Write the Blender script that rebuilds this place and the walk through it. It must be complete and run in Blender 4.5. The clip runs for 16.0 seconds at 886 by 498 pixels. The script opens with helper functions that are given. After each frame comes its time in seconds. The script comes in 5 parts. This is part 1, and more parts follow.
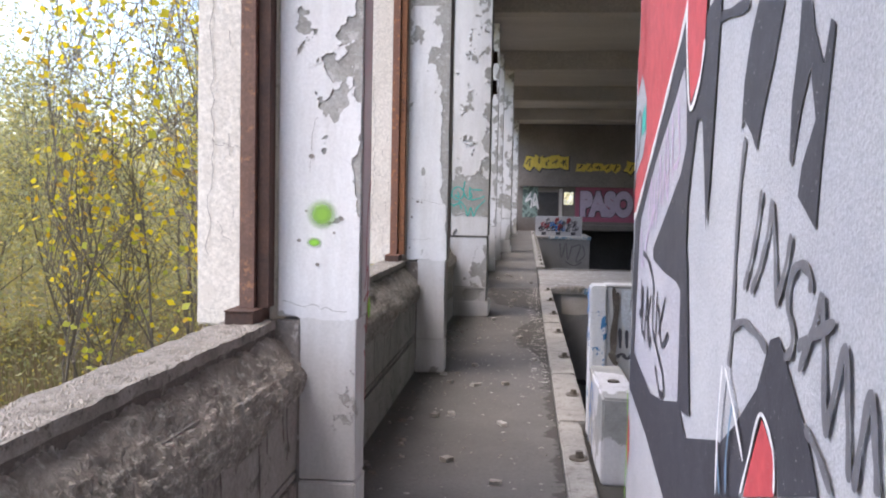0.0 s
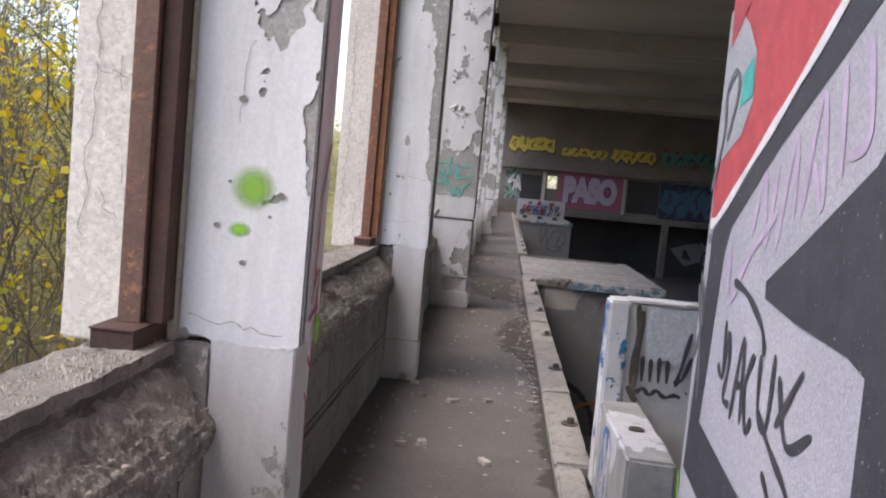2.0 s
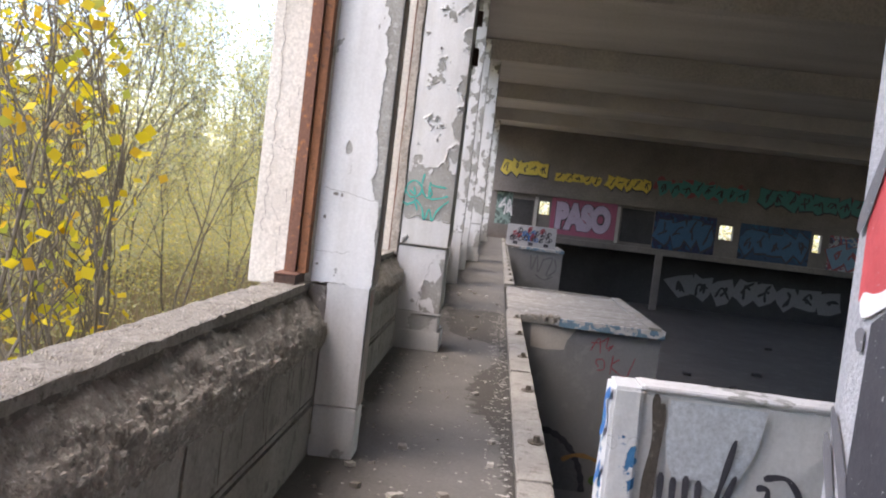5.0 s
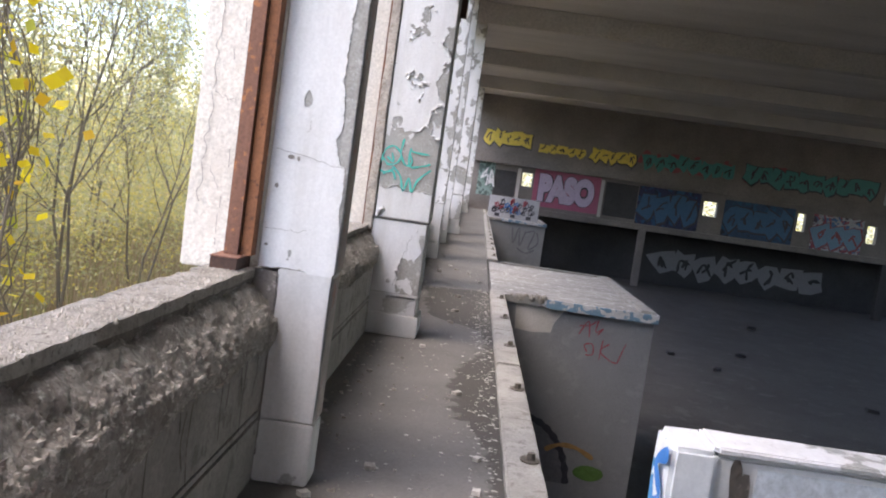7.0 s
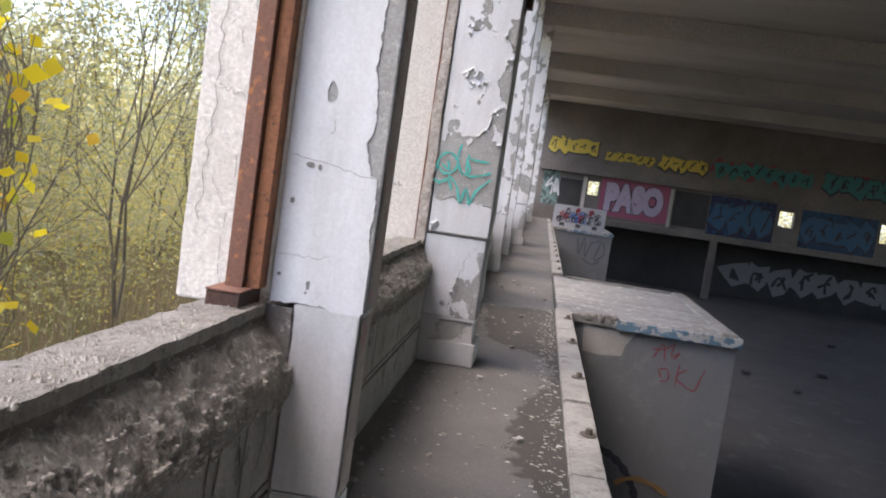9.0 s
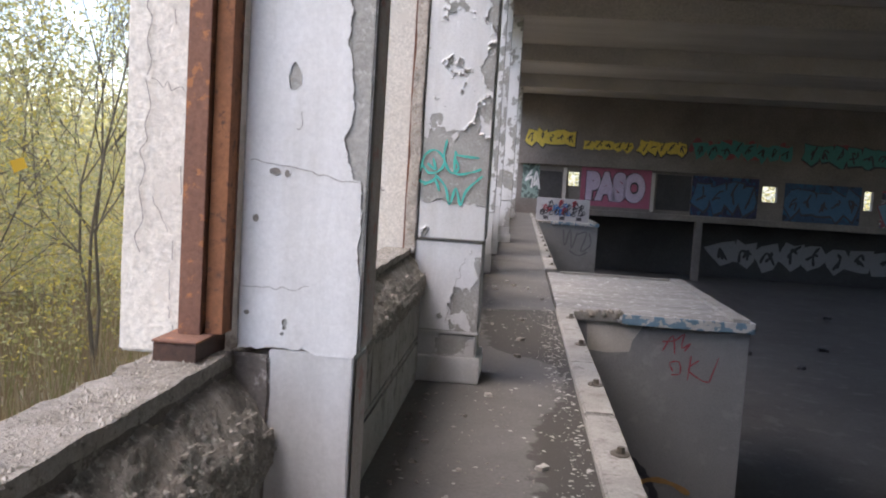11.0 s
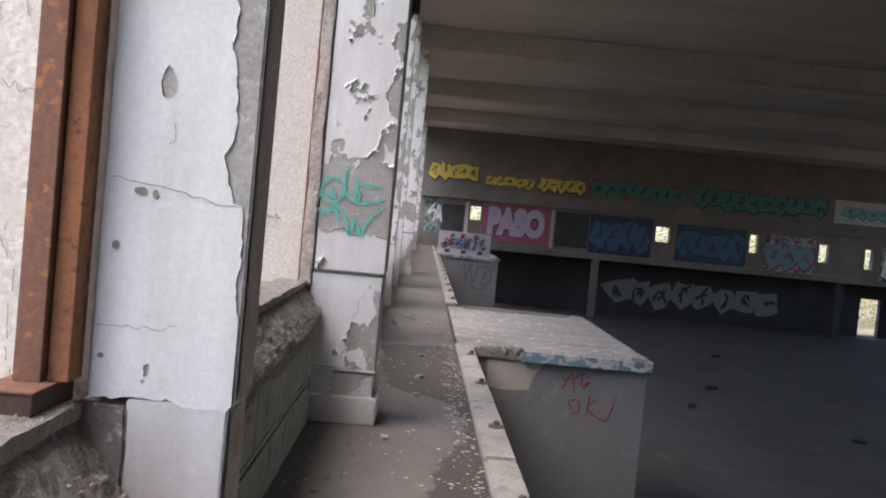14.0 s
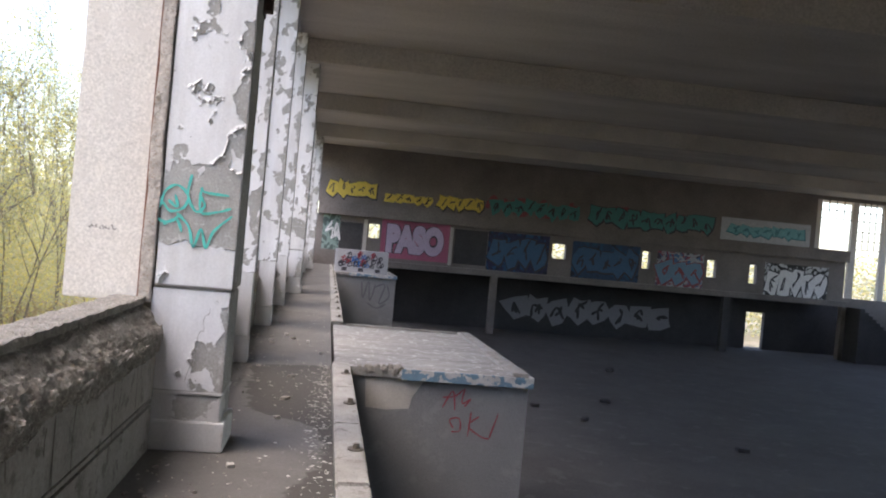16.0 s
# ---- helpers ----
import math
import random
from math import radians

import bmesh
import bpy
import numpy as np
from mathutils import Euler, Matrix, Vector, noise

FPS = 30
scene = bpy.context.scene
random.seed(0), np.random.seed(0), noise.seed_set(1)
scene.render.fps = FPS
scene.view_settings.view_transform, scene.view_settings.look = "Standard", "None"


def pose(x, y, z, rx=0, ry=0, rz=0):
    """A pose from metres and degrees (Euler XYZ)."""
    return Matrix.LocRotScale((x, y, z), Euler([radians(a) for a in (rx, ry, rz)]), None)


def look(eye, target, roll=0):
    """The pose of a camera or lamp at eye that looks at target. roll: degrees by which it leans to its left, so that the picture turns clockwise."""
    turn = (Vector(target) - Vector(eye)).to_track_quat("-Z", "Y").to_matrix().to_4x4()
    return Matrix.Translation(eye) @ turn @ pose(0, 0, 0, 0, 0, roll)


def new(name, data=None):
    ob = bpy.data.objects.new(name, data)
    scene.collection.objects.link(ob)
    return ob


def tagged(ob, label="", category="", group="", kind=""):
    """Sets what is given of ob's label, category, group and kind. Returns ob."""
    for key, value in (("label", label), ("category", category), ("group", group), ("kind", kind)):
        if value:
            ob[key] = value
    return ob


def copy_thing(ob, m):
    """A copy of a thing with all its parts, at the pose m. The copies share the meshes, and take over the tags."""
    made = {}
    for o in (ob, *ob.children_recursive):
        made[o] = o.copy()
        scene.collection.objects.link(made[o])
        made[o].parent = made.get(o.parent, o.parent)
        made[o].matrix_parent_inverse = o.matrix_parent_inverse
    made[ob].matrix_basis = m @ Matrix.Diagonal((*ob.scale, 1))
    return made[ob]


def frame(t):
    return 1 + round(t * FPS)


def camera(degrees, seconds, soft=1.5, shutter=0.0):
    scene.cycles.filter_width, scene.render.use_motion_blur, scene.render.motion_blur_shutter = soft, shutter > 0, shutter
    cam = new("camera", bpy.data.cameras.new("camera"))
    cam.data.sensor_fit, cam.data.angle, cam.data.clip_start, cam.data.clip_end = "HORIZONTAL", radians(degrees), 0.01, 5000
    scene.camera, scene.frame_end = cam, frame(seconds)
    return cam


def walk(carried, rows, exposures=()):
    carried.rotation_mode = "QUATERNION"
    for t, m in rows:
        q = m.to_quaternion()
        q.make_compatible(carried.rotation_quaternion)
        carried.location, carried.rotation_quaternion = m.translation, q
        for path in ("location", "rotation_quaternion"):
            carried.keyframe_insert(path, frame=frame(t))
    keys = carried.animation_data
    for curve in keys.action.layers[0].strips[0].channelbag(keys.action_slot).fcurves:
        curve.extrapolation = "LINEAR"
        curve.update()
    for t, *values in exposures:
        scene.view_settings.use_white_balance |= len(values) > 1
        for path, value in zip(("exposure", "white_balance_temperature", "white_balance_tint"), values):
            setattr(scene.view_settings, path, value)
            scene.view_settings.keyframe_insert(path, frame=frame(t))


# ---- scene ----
cam = camera(55.0, 16.0, 2.0)
PATH = [
    (0, (0.288, -0.209, 1.491), (0.093, 1.778, 1.385), 1.1),
    (0.5, (0.272, 0.11, 1.5), (0.081, 2.097, 1.376), 4.0),
    (1, (0.271, 0.454, 1.499), (-0.008, 2.43, 1.359), 5.2),
    (1.5, (0.156, 0.748, 1.505), (-0.065, 2.729, 1.343), 4.0),
    (2, (0.129, 0.977, 1.508), (-0.006, 2.966, 1.347), 5.3),
    (2.5, (0.204, 1.298, 1.505), (0.021, 3.284, 1.358), 7.2),
    (3, (0.195, 1.549, 1.493), (-0.032, 3.53, 1.331), 6.3),
    (3.5, (0.145, 1.789, 1.513), (0.05, 3.784, 1.421), 5.1),
    (4, (0.199, 2.076, 1.478), (0.109, 4.072, 1.396), 6.8),
    (4.5, (0.259, 2.258, 1.521), (0.132, 4.252, 1.431), 6.7),
    (7, (0.187, 3.396, 1.517), (0.122, 5.388, 1.347), 8.1),
    (7.5, (0.141, 3.591, 1.524), (0.157, 5.585, 1.376), 6.1),
    (8, (0.183, 3.748, 1.516), (0.058, 5.738, 1.358), 6.0),
    (8.2, (0.194, 3.832, 1.543), (-0.003, 5.815, 1.373), 8.1),
    (10.5, (0.045, 4.804, 1.519), (-0.218, 6.778, 1.344), 7.1),
    (11, (0.023, 4.855, 1.513), (-0.152, 6.841, 1.349), 3.6),
    (11.5, (0.032, 4.884, 1.509), (-0.118, 6.872, 1.348), 3.8),
    (12, (0.034, 4.887, 1.506), (-0.099, 6.876, 1.339), 4.2),
    (12.5, (0.012, 4.891, 1.506), (-0.1, 6.879, 1.328), 3.7),
    (13, (-0.097, 4.952, 1.522), (-0.217, 6.943, 1.371), 4.7),
    (13.5, (-0.077, 5.029, 1.504), (-0.047, 7.024, 1.375), 4.8),
    (14, (0.015, 5.135, 1.509), (0.065, 7.133, 1.437), 5.5),
    (14.5, (0.081, 5.23, 1.477), (0.116, 7.23, 1.451), 4.4),
    (15, (0.081, 5.426, 1.482), (0.224, 7.42, 1.454), 4.3),
    (15.5, (0.178, 5.464, 1.478), (0.418, 7.449, 1.467), 4.5),
    (16, (0.364, 5.41, 1.483), (0.631, 7.392, 1.476), 5.2),
]
walk(cam, [(t, look(eye, target, roll)) for t, eye, target, roll in PATH], [(0, 2.15, 6650, 15), (1, 1.85, 6900, 15), (2.5, 1.88, 6900, 15), (4, 2.0, 7000, 15), (4.5, 2.25, 7000, 15), (7, 2.5, 6700, 15), (10.5, 2.15, 6700, 15), (14.5, 2.15, 6850, 15), (16, 2.4, 6750, 15)])
from mathutils.geometry import tessellate_polygon

# ---------------------------------------------------------------- light
world = bpy.data.worlds.new("sky")
scene.world = world
world.use_nodes = True
wn = world.node_tree
sky = wn.nodes.new("ShaderNodeTexSky")
sky.sky_type = 'NISHITA'
sky.sun_disc = False
sky.sun_elevation = radians(61)
sky.sun_rotation = radians(-117)
sky.dust_density = 2.0
sky.air_density = 1.0
sky.ozone_density = 1.0
wn.nodes["Background"].inputs[1].default_value = 0.15
wn.links.new(sky.outputs[0], wn.nodes["Background"].inputs[0])
sun_data = bpy.data.lights.new("sun", 'SUN')
sun_data.energy = 0.55
sun_data.angle = radians(50)
sun_data.color = (1.0, 0.98, 0.95)
sun = new("sun", sun_data)
sun.matrix_world = look((-20, -10, 40), (0, 0, 0))


# ---------------------------------------------------------------- materials
def nodes_of(name):
    m = bpy.data.materials.new(name)
    m.use_nodes = True
    nt = m.node_tree
    return m, nt, nt.nodes["Principled BSDF"]


def noise_node(nt, scale, detail=6.0, rough=0.6, stretch=None):
    tex = nt.nodes.new("ShaderNodeTexNoise")
    tex.inputs["Scale"].default_value = scale
    tex.inputs["Detail"].default_value = detail
    tex.inputs["Roughness"].default_value = rough
    geo = nt.nodes.new("ShaderNodeNewGeometry")
    src = geo.outputs["Position"]
    if stretch:
        mp = nt.nodes.new("ShaderNodeMapping")
        mp.inputs["Scale"].default_value = stretch
        nt.links.new(src, mp.inputs["Vector"])
        src = mp.outputs[0]
    nt.links.new(src, tex.inputs["Vector"])
    return tex.outputs["Fac"]


def ramp(nt, fac, a, b, ca=(0, 0, 0), cb=(1, 1, 1)):
    r = nt.nodes.new("ShaderNodeValToRGB")
    r.color_ramp.elements[0].position = a
    r.color_ramp.elements[1].position = b
    r.color_ramp.elements[0].color = (*ca, 1)
    r.color_ramp.elements[1].color = (*cb, 1)
    nt.links.new(fac, r.inputs[0])
    return r.outputs[0]


def blend(nt, fac, a, b, kind='MIX'):
    mx = nt.nodes.new("ShaderNodeMix")
    mx.data_type = 'RGBA'
    mx.blend_type = kind
    for sock, v in ((mx.inputs[0], fac), (mx.inputs[6], a), (mx.inputs[7], b)):
        if isinstance(v, (int, float)):
            sock.default_value = v
        elif isinstance(v, tuple):
            sock.default_value = (*v, 1)
        else:
            nt.links.new(v, sock)
    return mx.outputs[2]


def maths(nt, op, a, b=0.0):
    n = nt.nodes.new("ShaderNodeMath")
    n.operation = op
    for sock, v in ((n.inputs[0], a), (n.inputs[1], b)):
        if isinstance(v, (int, float)):
            sock.default_value = v
        else:
            nt.links.new(v, sock)
    return n.outputs[0]


def bumped(nt, bsdf, height, strength, distance=0.01):
    b = nt.nodes.new("ShaderNodeBump")
    b.inputs["Strength"].default_value = strength
    b.inputs["Distance"].default_value = distance
    nt.links.new(height, b.inputs["Height"])
    nt.links.new(b.outputs[0], bsdf.inputs["Normal"])


def surf(name, c1, c2, scale=1.5, fine=45.0, rough=0.88, bump=0.35, dist=0.01, metal=0.0, spots=None, stretch=None):
    """A weathered surface: two colours in large patches, fine grain, relief, and spots of a third colour."""
    m, nt, bsdf = nodes_of(name)
    big = ramp(nt, noise_node(nt, scale, 5, 0.65, stretch), 0.35, 0.65)
    col = blend(nt, big, c1, c2)
    grain = noise_node(nt, fine, 4, 0.7)
    col = blend(nt, 0.75, col, ramp(nt, grain, 0.3, 0.7, (0.62, 0.62, 0.62), (1.15, 1.15, 1.15)), 'MULTIPLY')
    if spots:
        mask = ramp(nt, noise_node(nt, scale * 4.3, 7, 0.7), 0.56, 0.62)
        col = blend(nt, mask, col, spots)
    nt.links.new(col, bsdf.inputs["Base Color"])
    bsdf.inputs["Roughness"].default_value = rough
    bsdf.inputs["Metallic"].default_value = metal
    bumped(nt, bsdf, grain, bump, dist)
    return m


def peeling(name, paint, bare, amount, scale=2.6, crackle=0.35):
    """Old paint that flakes off concrete: the share of bare ground grows with amount."""
    m, nt, bsdf = nodes_of(name)
    base = noise_node(nt, scale, 3, 0.5)
    ragged = noise_node(nt, scale * 5, 6, 0.65)
    mix = maths(nt, 'ADD', maths(nt, 'MULTIPLY', base, 0.78), maths(nt, 'MULTIPLY', ragged, 0.22))
    cut = 0.66 - 0.3 * amount
    mask = ramp(nt, mix, cut, cut + 0.012)
    grain = noise_node(nt, 70, 4, 0.7)
    grime = ramp(nt, noise_node(nt, 1.3, 6, 0.7, (1, 1, 0.45)), 0.32, 0.66, tuple(c * 0.80 for c in paint), paint)
    streak = ramp(nt, noise_node(nt, 7, 5, 0.7, (1, 1, 0.12)), 0.35, 0.55, (0.86, 0.85, 0.83), (1, 1, 1))
    painted = blend(nt, 0.7, grime, streak, 'MULTIPLY')
    edge = nt.nodes.new("ShaderNodeTexVoronoi")
    edge.feature = 'DISTANCE_TO_EDGE'
    edge.inputs["Scale"].default_value = 2.3
    geo = nt.nodes.new("ShaderNodeNewGeometry")
    warp = nt.nodes.new("ShaderNodeVectorMath")
    warp.operation = 'ADD'
    wob = nt.nodes.new("ShaderNodeTexNoise")
    wob.inputs["Scale"].default_value = 5.0
    nt.links.new(geo.outputs["Position"], warp.inputs[0])
    nt.links.new(geo.outputs["Position"], wob.inputs["Vector"])
    nt.links.new(wob.outputs["Color"], warp.inputs[1])
    nt.links.new(warp.outputs[0], edge.inputs["Vector"])
    some = ramp(nt, noise_node(nt, 1.7, 2), 0.5, 0.6)
    crack = maths(nt, 'MULTIPLY', maths(nt, 'LESS_THAN', edge.outputs["Distance"], 0.007), some)
    painted = blend(nt, maths(nt, 'MULTIPLY', crack, crackle * 1.6), painted, (0.16, 0.14, 0.12))
    ground = blend(nt, ramp(nt, noise_node(nt, 9, 6, 0.7), 0.3, 0.7), bare, tuple(c * 0.66 for c in bare))
    col = blend(nt, mask, painted, ground)
    col = blend(nt, 0.4, col, ramp(nt, grain, 0.3, 0.7, (0.75, 0.75, 0.75), (1.1, 1.1, 1.1)), 'MULTIPLY')
    nt.links.new(col, bsdf.inputs["Base Color"])
    bsdf.inputs["Roughness"].default_value = 0.75
    h = maths(nt, 'SUBTRACT', maths(nt, 'MULTIPLY', grain, 0.25), mask)
    h = maths(nt, 'SUBTRACT', h, maths(nt, 'MULTIPLY', crack, 1.6 * crackle))
    bumped(nt, bsdf, h, 0.7, 0.006)
    return m


def mural(name, colours, ground, scale, amount=0.5):
    """Sprayed lettering seen from afar: bands of several colours over a ground."""
    m, nt, bsdf = nodes_of(name)
    col = ground
    for i, c in enumerate(colours):
        n = noise_node(nt, scale * (1 + 0.37 * i), 2.5, 0.45, (1.0, 1.0, 0.8 + 0.3 * i))
        band = maths(nt, 'ABSOLUTE', maths(nt, 'SUBTRACT', n, 0.5))
        col = blend(nt, ramp(nt, band, 0.09 * amount, 0.13 * amount, (1, 1, 1), (0, 0, 0)), col, c)
    col = blend(nt, 0.6, col, ramp(nt, noise_node(nt, 6, 6, 0.7), 0.3, 0.7, (0.6, 0.6, 0.6), (1.05, 1.05, 1.05)), 'MULTIPLY')
    nt.links.new(col, bsdf.inputs["Base Color"])
    bsdf.inputs["Roughness"].default_value = 0.8
    return m


def spray(name, colour, cover=1.0):
    """Spray paint: slightly uneven in colour, matt."""
    m, nt, bsdf = nodes_of(name)
    n = noise_node(nt, 14, 5, 0.7)
    col = blend(nt, ramp(nt, n, 0.3, 0.7), tuple(c * 0.8 for c in colour), tuple(min(1, c * 1.12 + 0.01) for c in colour))
    grain = noise_node(nt, 90, 3, 0.7)
    col = blend(nt, ramp(nt, grain, 0.66, 0.74), col, (0.5, 0.49, 0.48))
    nt.links.new(col, bsdf.inputs["Base Color"])
    bsdf.inputs["Roughness"].default_value = 0.6
    bumped(nt, bsdf, grain, 0.25, 0.004)
    return m


def leafy(name, colours):
    m, nt, bsdf = nodes_of(name)
    geo = nt.nodes.new("ShaderNodeNewGeometry")
    r = nt.nodes.new("ShaderNodeValToRGB")
    r.color_ramp.interpolation = 'CONSTANT'
    els = r.color_ramp.elements
    while len(els) < len(colours):
        els.new(0.5)
    for i, c in enumerate(colours):
        els[i].position = i / len(colours)
        els[i].color = (*c, 1)
    nt.links.new(geo.outputs["Random Per Island"], r.inputs[0])
    nt.links.new(r.outputs[0], bsdf.inputs["Base Color"])
    bsdf.inputs["Roughness"].default_value = 0.6
    thin = nt.nodes.new("ShaderNodeBsdfTranslucent")
    nt.links.new(r.outputs[0], thin.inputs["Color"])
    mix = nt.nodes.new("ShaderNodeMixShader")
    mix.inputs[0].default_value = 0.6
    out = nt.nodes["Material Output"]
    nt.links.new(bsdf.outputs[0], mix.inputs[1])
    nt.links.new(thin.outputs[0], mix.inputs[2])
    nt.links.new(mix.outputs[0], out.inputs["Surface"])
    return m


def floor_material():
    """Walkway screed with a dark damp stain that creeps in from the kerb."""
    m, nt, bsdf = nodes_of("walkway_screed")
    big = ramp(nt, noise_node(nt, 1.1, 6, 0.65), 0.3, 0.7, (0.118, 0.111, 0.103), (0.186, 0.176, 0.164))
    grain = noise_node(nt, 38, 5, 0.75)
    col = blend(nt, 0.6, big, ramp(nt, grain, 0.3, 0.7, (0.6, 0.6, 0.6), (1.2, 1.2, 1.2)), 'MULTIPLY')
    geo = nt.nodes.new("ShaderNodeNewGeometry")
    sep = nt.nodes.new("ShaderNodeSeparateXYZ")
    nt.links.new(geo.outputs["Position"], sep.inputs[0])
    along = nt.nodes.new("ShaderNodeValToRGB")
    els = along.color_ramp.elements
    # how far the damp reaches from the kerb, along the walkway
    edge = ((0.0, 0.47), (7.6, 0.46), (8.25, 0.42), (8.8, 0.20), (9.6, 0.17), (10.3, 0.22), (10.8, 0.38), (11.4, 0.46), (12.1, 0.36), (12.5, -0.16), (13.4, -0.27), (14.95, -0.34), (15.25, 0.6), (20.0, 0.6))
    while len(els) < len(edge):
        els.new(0.5)
    for e, (yy, ex) in zip(els, edge):
        e.position = yy / 20
        e.color = (ex + 0.5, ex + 0.5, ex + 0.5, 1)
    nt.links.new(maths(nt, 'DIVIDE', sep.outputs["Y"], 20.0), along.inputs[0])
    wave = maths(nt, 'MULTIPLY', maths(nt, 'SUBTRACT', noise_node(nt, 5.0, 5, 0.6), 0.5), 0.35)
    reach = maths(nt, 'SUBTRACT', maths(nt, 'ADD', maths(nt, 'ADD', sep.outputs["X"], 0.5), wave), along.outputs[0])
    stain = ramp(nt, reach, 0.0, 0.03)
    stain = maths(nt, 'MULTIPLY', stain, 0.92)
    col = blend(nt, stain, col, (0.058, 0.053, 0.045))
    spots = ramp(nt, noise_node(nt, 12, 3, 0.6), 0.66, 0.70)
    col = blend(nt, maths(nt, 'MULTIPLY', spots, 0.5), col, (0.12, 0.11, 0.10))
    nt.links.new(col, bsdf.inputs["Base Color"])
    bsdf.inputs["Roughness"].default_value = 0.82
    bumped(nt, bsdf, grain, 0.4, 0.008)
    return m


M_WALK = floor_material()
M_PAINT = peeling("flaking_white_paint", (0.72, 0.71, 0.71), (0.50, 0.49, 0.47), -0.05, 3.2, 0.06)
M_PEEL = peeling("badly_peeling_white_paint", (0.78, 0.77, 0.78), (0.47, 0.465, 0.44), 0.49, 2.4)
M_PLINTH = peeling("scuffed_grey_paint", (0.69, 0.68, 0.665), (0.46, 0.44, 0.415), 0.0, 2.6, 0.02)
M_BARE = surf("bare_grey_undercoat", (0.42, 0.41, 0.385), (0.34, 0.33, 0.305), 4, 70, bump=0.35, spots=(0.50, 0.49, 0.475))
M_SKIN = peeling("old_white_paint", (0.80, 0.795, 0.795), (0.47, 0.465, 0.44), -0.5, 2.4, 0.03)
M_AGG = surf("loose_aggregate", (0.46, 0.42, 0.37), (0.26, 0.235, 0.205), 30, 80, bump=0.5)
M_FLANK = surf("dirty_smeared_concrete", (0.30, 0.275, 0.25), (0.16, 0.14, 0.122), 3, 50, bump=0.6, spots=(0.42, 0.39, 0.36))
M_LOWPEEL = peeling("peeling_grey_white_paint", (0.66, 0.65, 0.64), (0.42, 0.41, 0.385), 0.42, 3.0)
M_JAMB = surf("pebbled_cream_render", (0.72, 0.68, 0.62), (0.64, 0.60, 0.54), 1.7, 55, bump=0.6, spots=(0.60, 0.56, 0.505))
M_RUST = surf("rusted_steel", (0.24, 0.115, 0.075), (0.16, 0.08, 0.058), 5, 60, rough=0.8, bump=0.4, metal=0.15, spots=(0.36, 0.15, 0.065), stretch=(1, 1, 0.3))
M_ORANGE = surf("bright_rusted_steel", (0.33, 0.135, 0.06), (0.22, 0.09, 0.045), 6, 60, rough=0.8, bump=0.4, metal=0.1, spots=(0.12, 0.055, 0.035), stretch=(1, 1, 0.4))
M_RUSTDULL = surf("dull_brown_steel", (0.17, 0.095, 0.07), (0.11, 0.065, 0.052), 5, 60, rough=0.8, bump=0.4, spots=(0.26, 0.13, 0.07), stretch=(1, 1, 0.3))
M_RUSTDARK = surf("dark_rusted_steel", (0.055, 0.034, 0.028), (0.10, 0.05, 0.034), 5, 60, rough=0.75, bump=0.4, metal=0.2)
M_SILL = surf("weathered_sill_concrete", (0.33, 0.30, 0.265), (0.20, 0.178, 0.152), 7, 70, bump=0.9, dist=0.02, spots=(0.12, 0.105, 0.085))
M_CREAMROUGH = surf("cream_broken_aggregate", (0.60, 0.55, 0.49), (0.42, 0.37, 0.32), 14, 34, bump=1.0, dist=0.03, spots=(0.30, 0.23, 0.18))
# dark tone: painted shadow on the sill neck, dirt on the runs
M_NECK = surf("neck_shade_and_dirt_concrete", (0.115, 0.095, 0.078), (0.075, 0.062, 0.052), 4, 50, bump=0.5, spots=(0.20, 0.175, 0.15))
# side face turned from the windows: shade mixed into the brown, red stains kept
M_SIDESHADE = surf("brown_shaded_side_paint", (0.46, 0.40, 0.37), (0.34, 0.285, 0.26), 3, 60, bump=0.3, spots=(0.36, 0.20, 0.18), stretch=(1, 1, 0.35))
M_ROUGH = surf("broken_aggregate_concrete", (0.36, 0.325, 0.285), (0.22, 0.195, 0.168), 6, 60, bump=1.0, dist=0.03, spots=(0.44, 0.41, 0.36))
M_WALLCONC = surf("stained_panel_concrete", (0.29, 0.265, 0.24), (0.19, 0.172, 0.153), 1.6, 50, bump=0.4, spots=(0.13, 0.115, 0.10), stretch=(1, 1, 0.4))
M_KERB = surf("worn_kerb_concrete", (0.42, 0.40, 0.37), (0.29, 0.275, 0.25), 2.6, 60, bump=0.5, spots=(0.22, 0.20, 0.18))
M_BLOCK = surf("smooth_grey_plaster", (0.29, 0.285, 0.29), (0.255, 0.25, 0.255), 1.1, 70, bump=0.15, spots=(0.285, 0.28, 0.28))
M_BLOCKTOP = surf("worn_screed_with_white_scrapes", (0.40, 0.385, 0.36), (0.27, 0.255, 0.235), 1.8, 40, bump=0.4, spots=(0.62, 0.60, 0.58), stretch=(0.4, 1.6, 1))
M_BLUEEDGE = peeling("flaking_pale_blue_paint", (0.20, 0.33, 0.44), (0.66, 0.65, 0.63), 0.52, 7.0)
M_BLUEWHITE = peeling("white_paint_with_blue_spray", (0.74, 0.75, 0.76), (0.06, 0.24, 0.48), 0.30, 8.0)
M_PATCH = surf("bare_cement_patch", (0.62, 0.575, 0.52), (0.50, 0.46, 0.41), 3, 60, bump=0.3)
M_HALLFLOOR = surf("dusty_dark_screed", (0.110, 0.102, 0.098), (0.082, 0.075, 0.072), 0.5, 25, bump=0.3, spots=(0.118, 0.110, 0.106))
M_CEIL = surf("sooty_ceiling_concrete", (0.66, 0.62, 0.575), (0.52, 0.485, 0.445), 0.35, 20, bump=0.2, stretch=(0.5, 2, 1))
M_BEAM = surf("sooty_beam_concrete", (0.62, 0.58, 0.535), (0.47, 0.44, 0.405), 0.4, 22, bump=0.2)
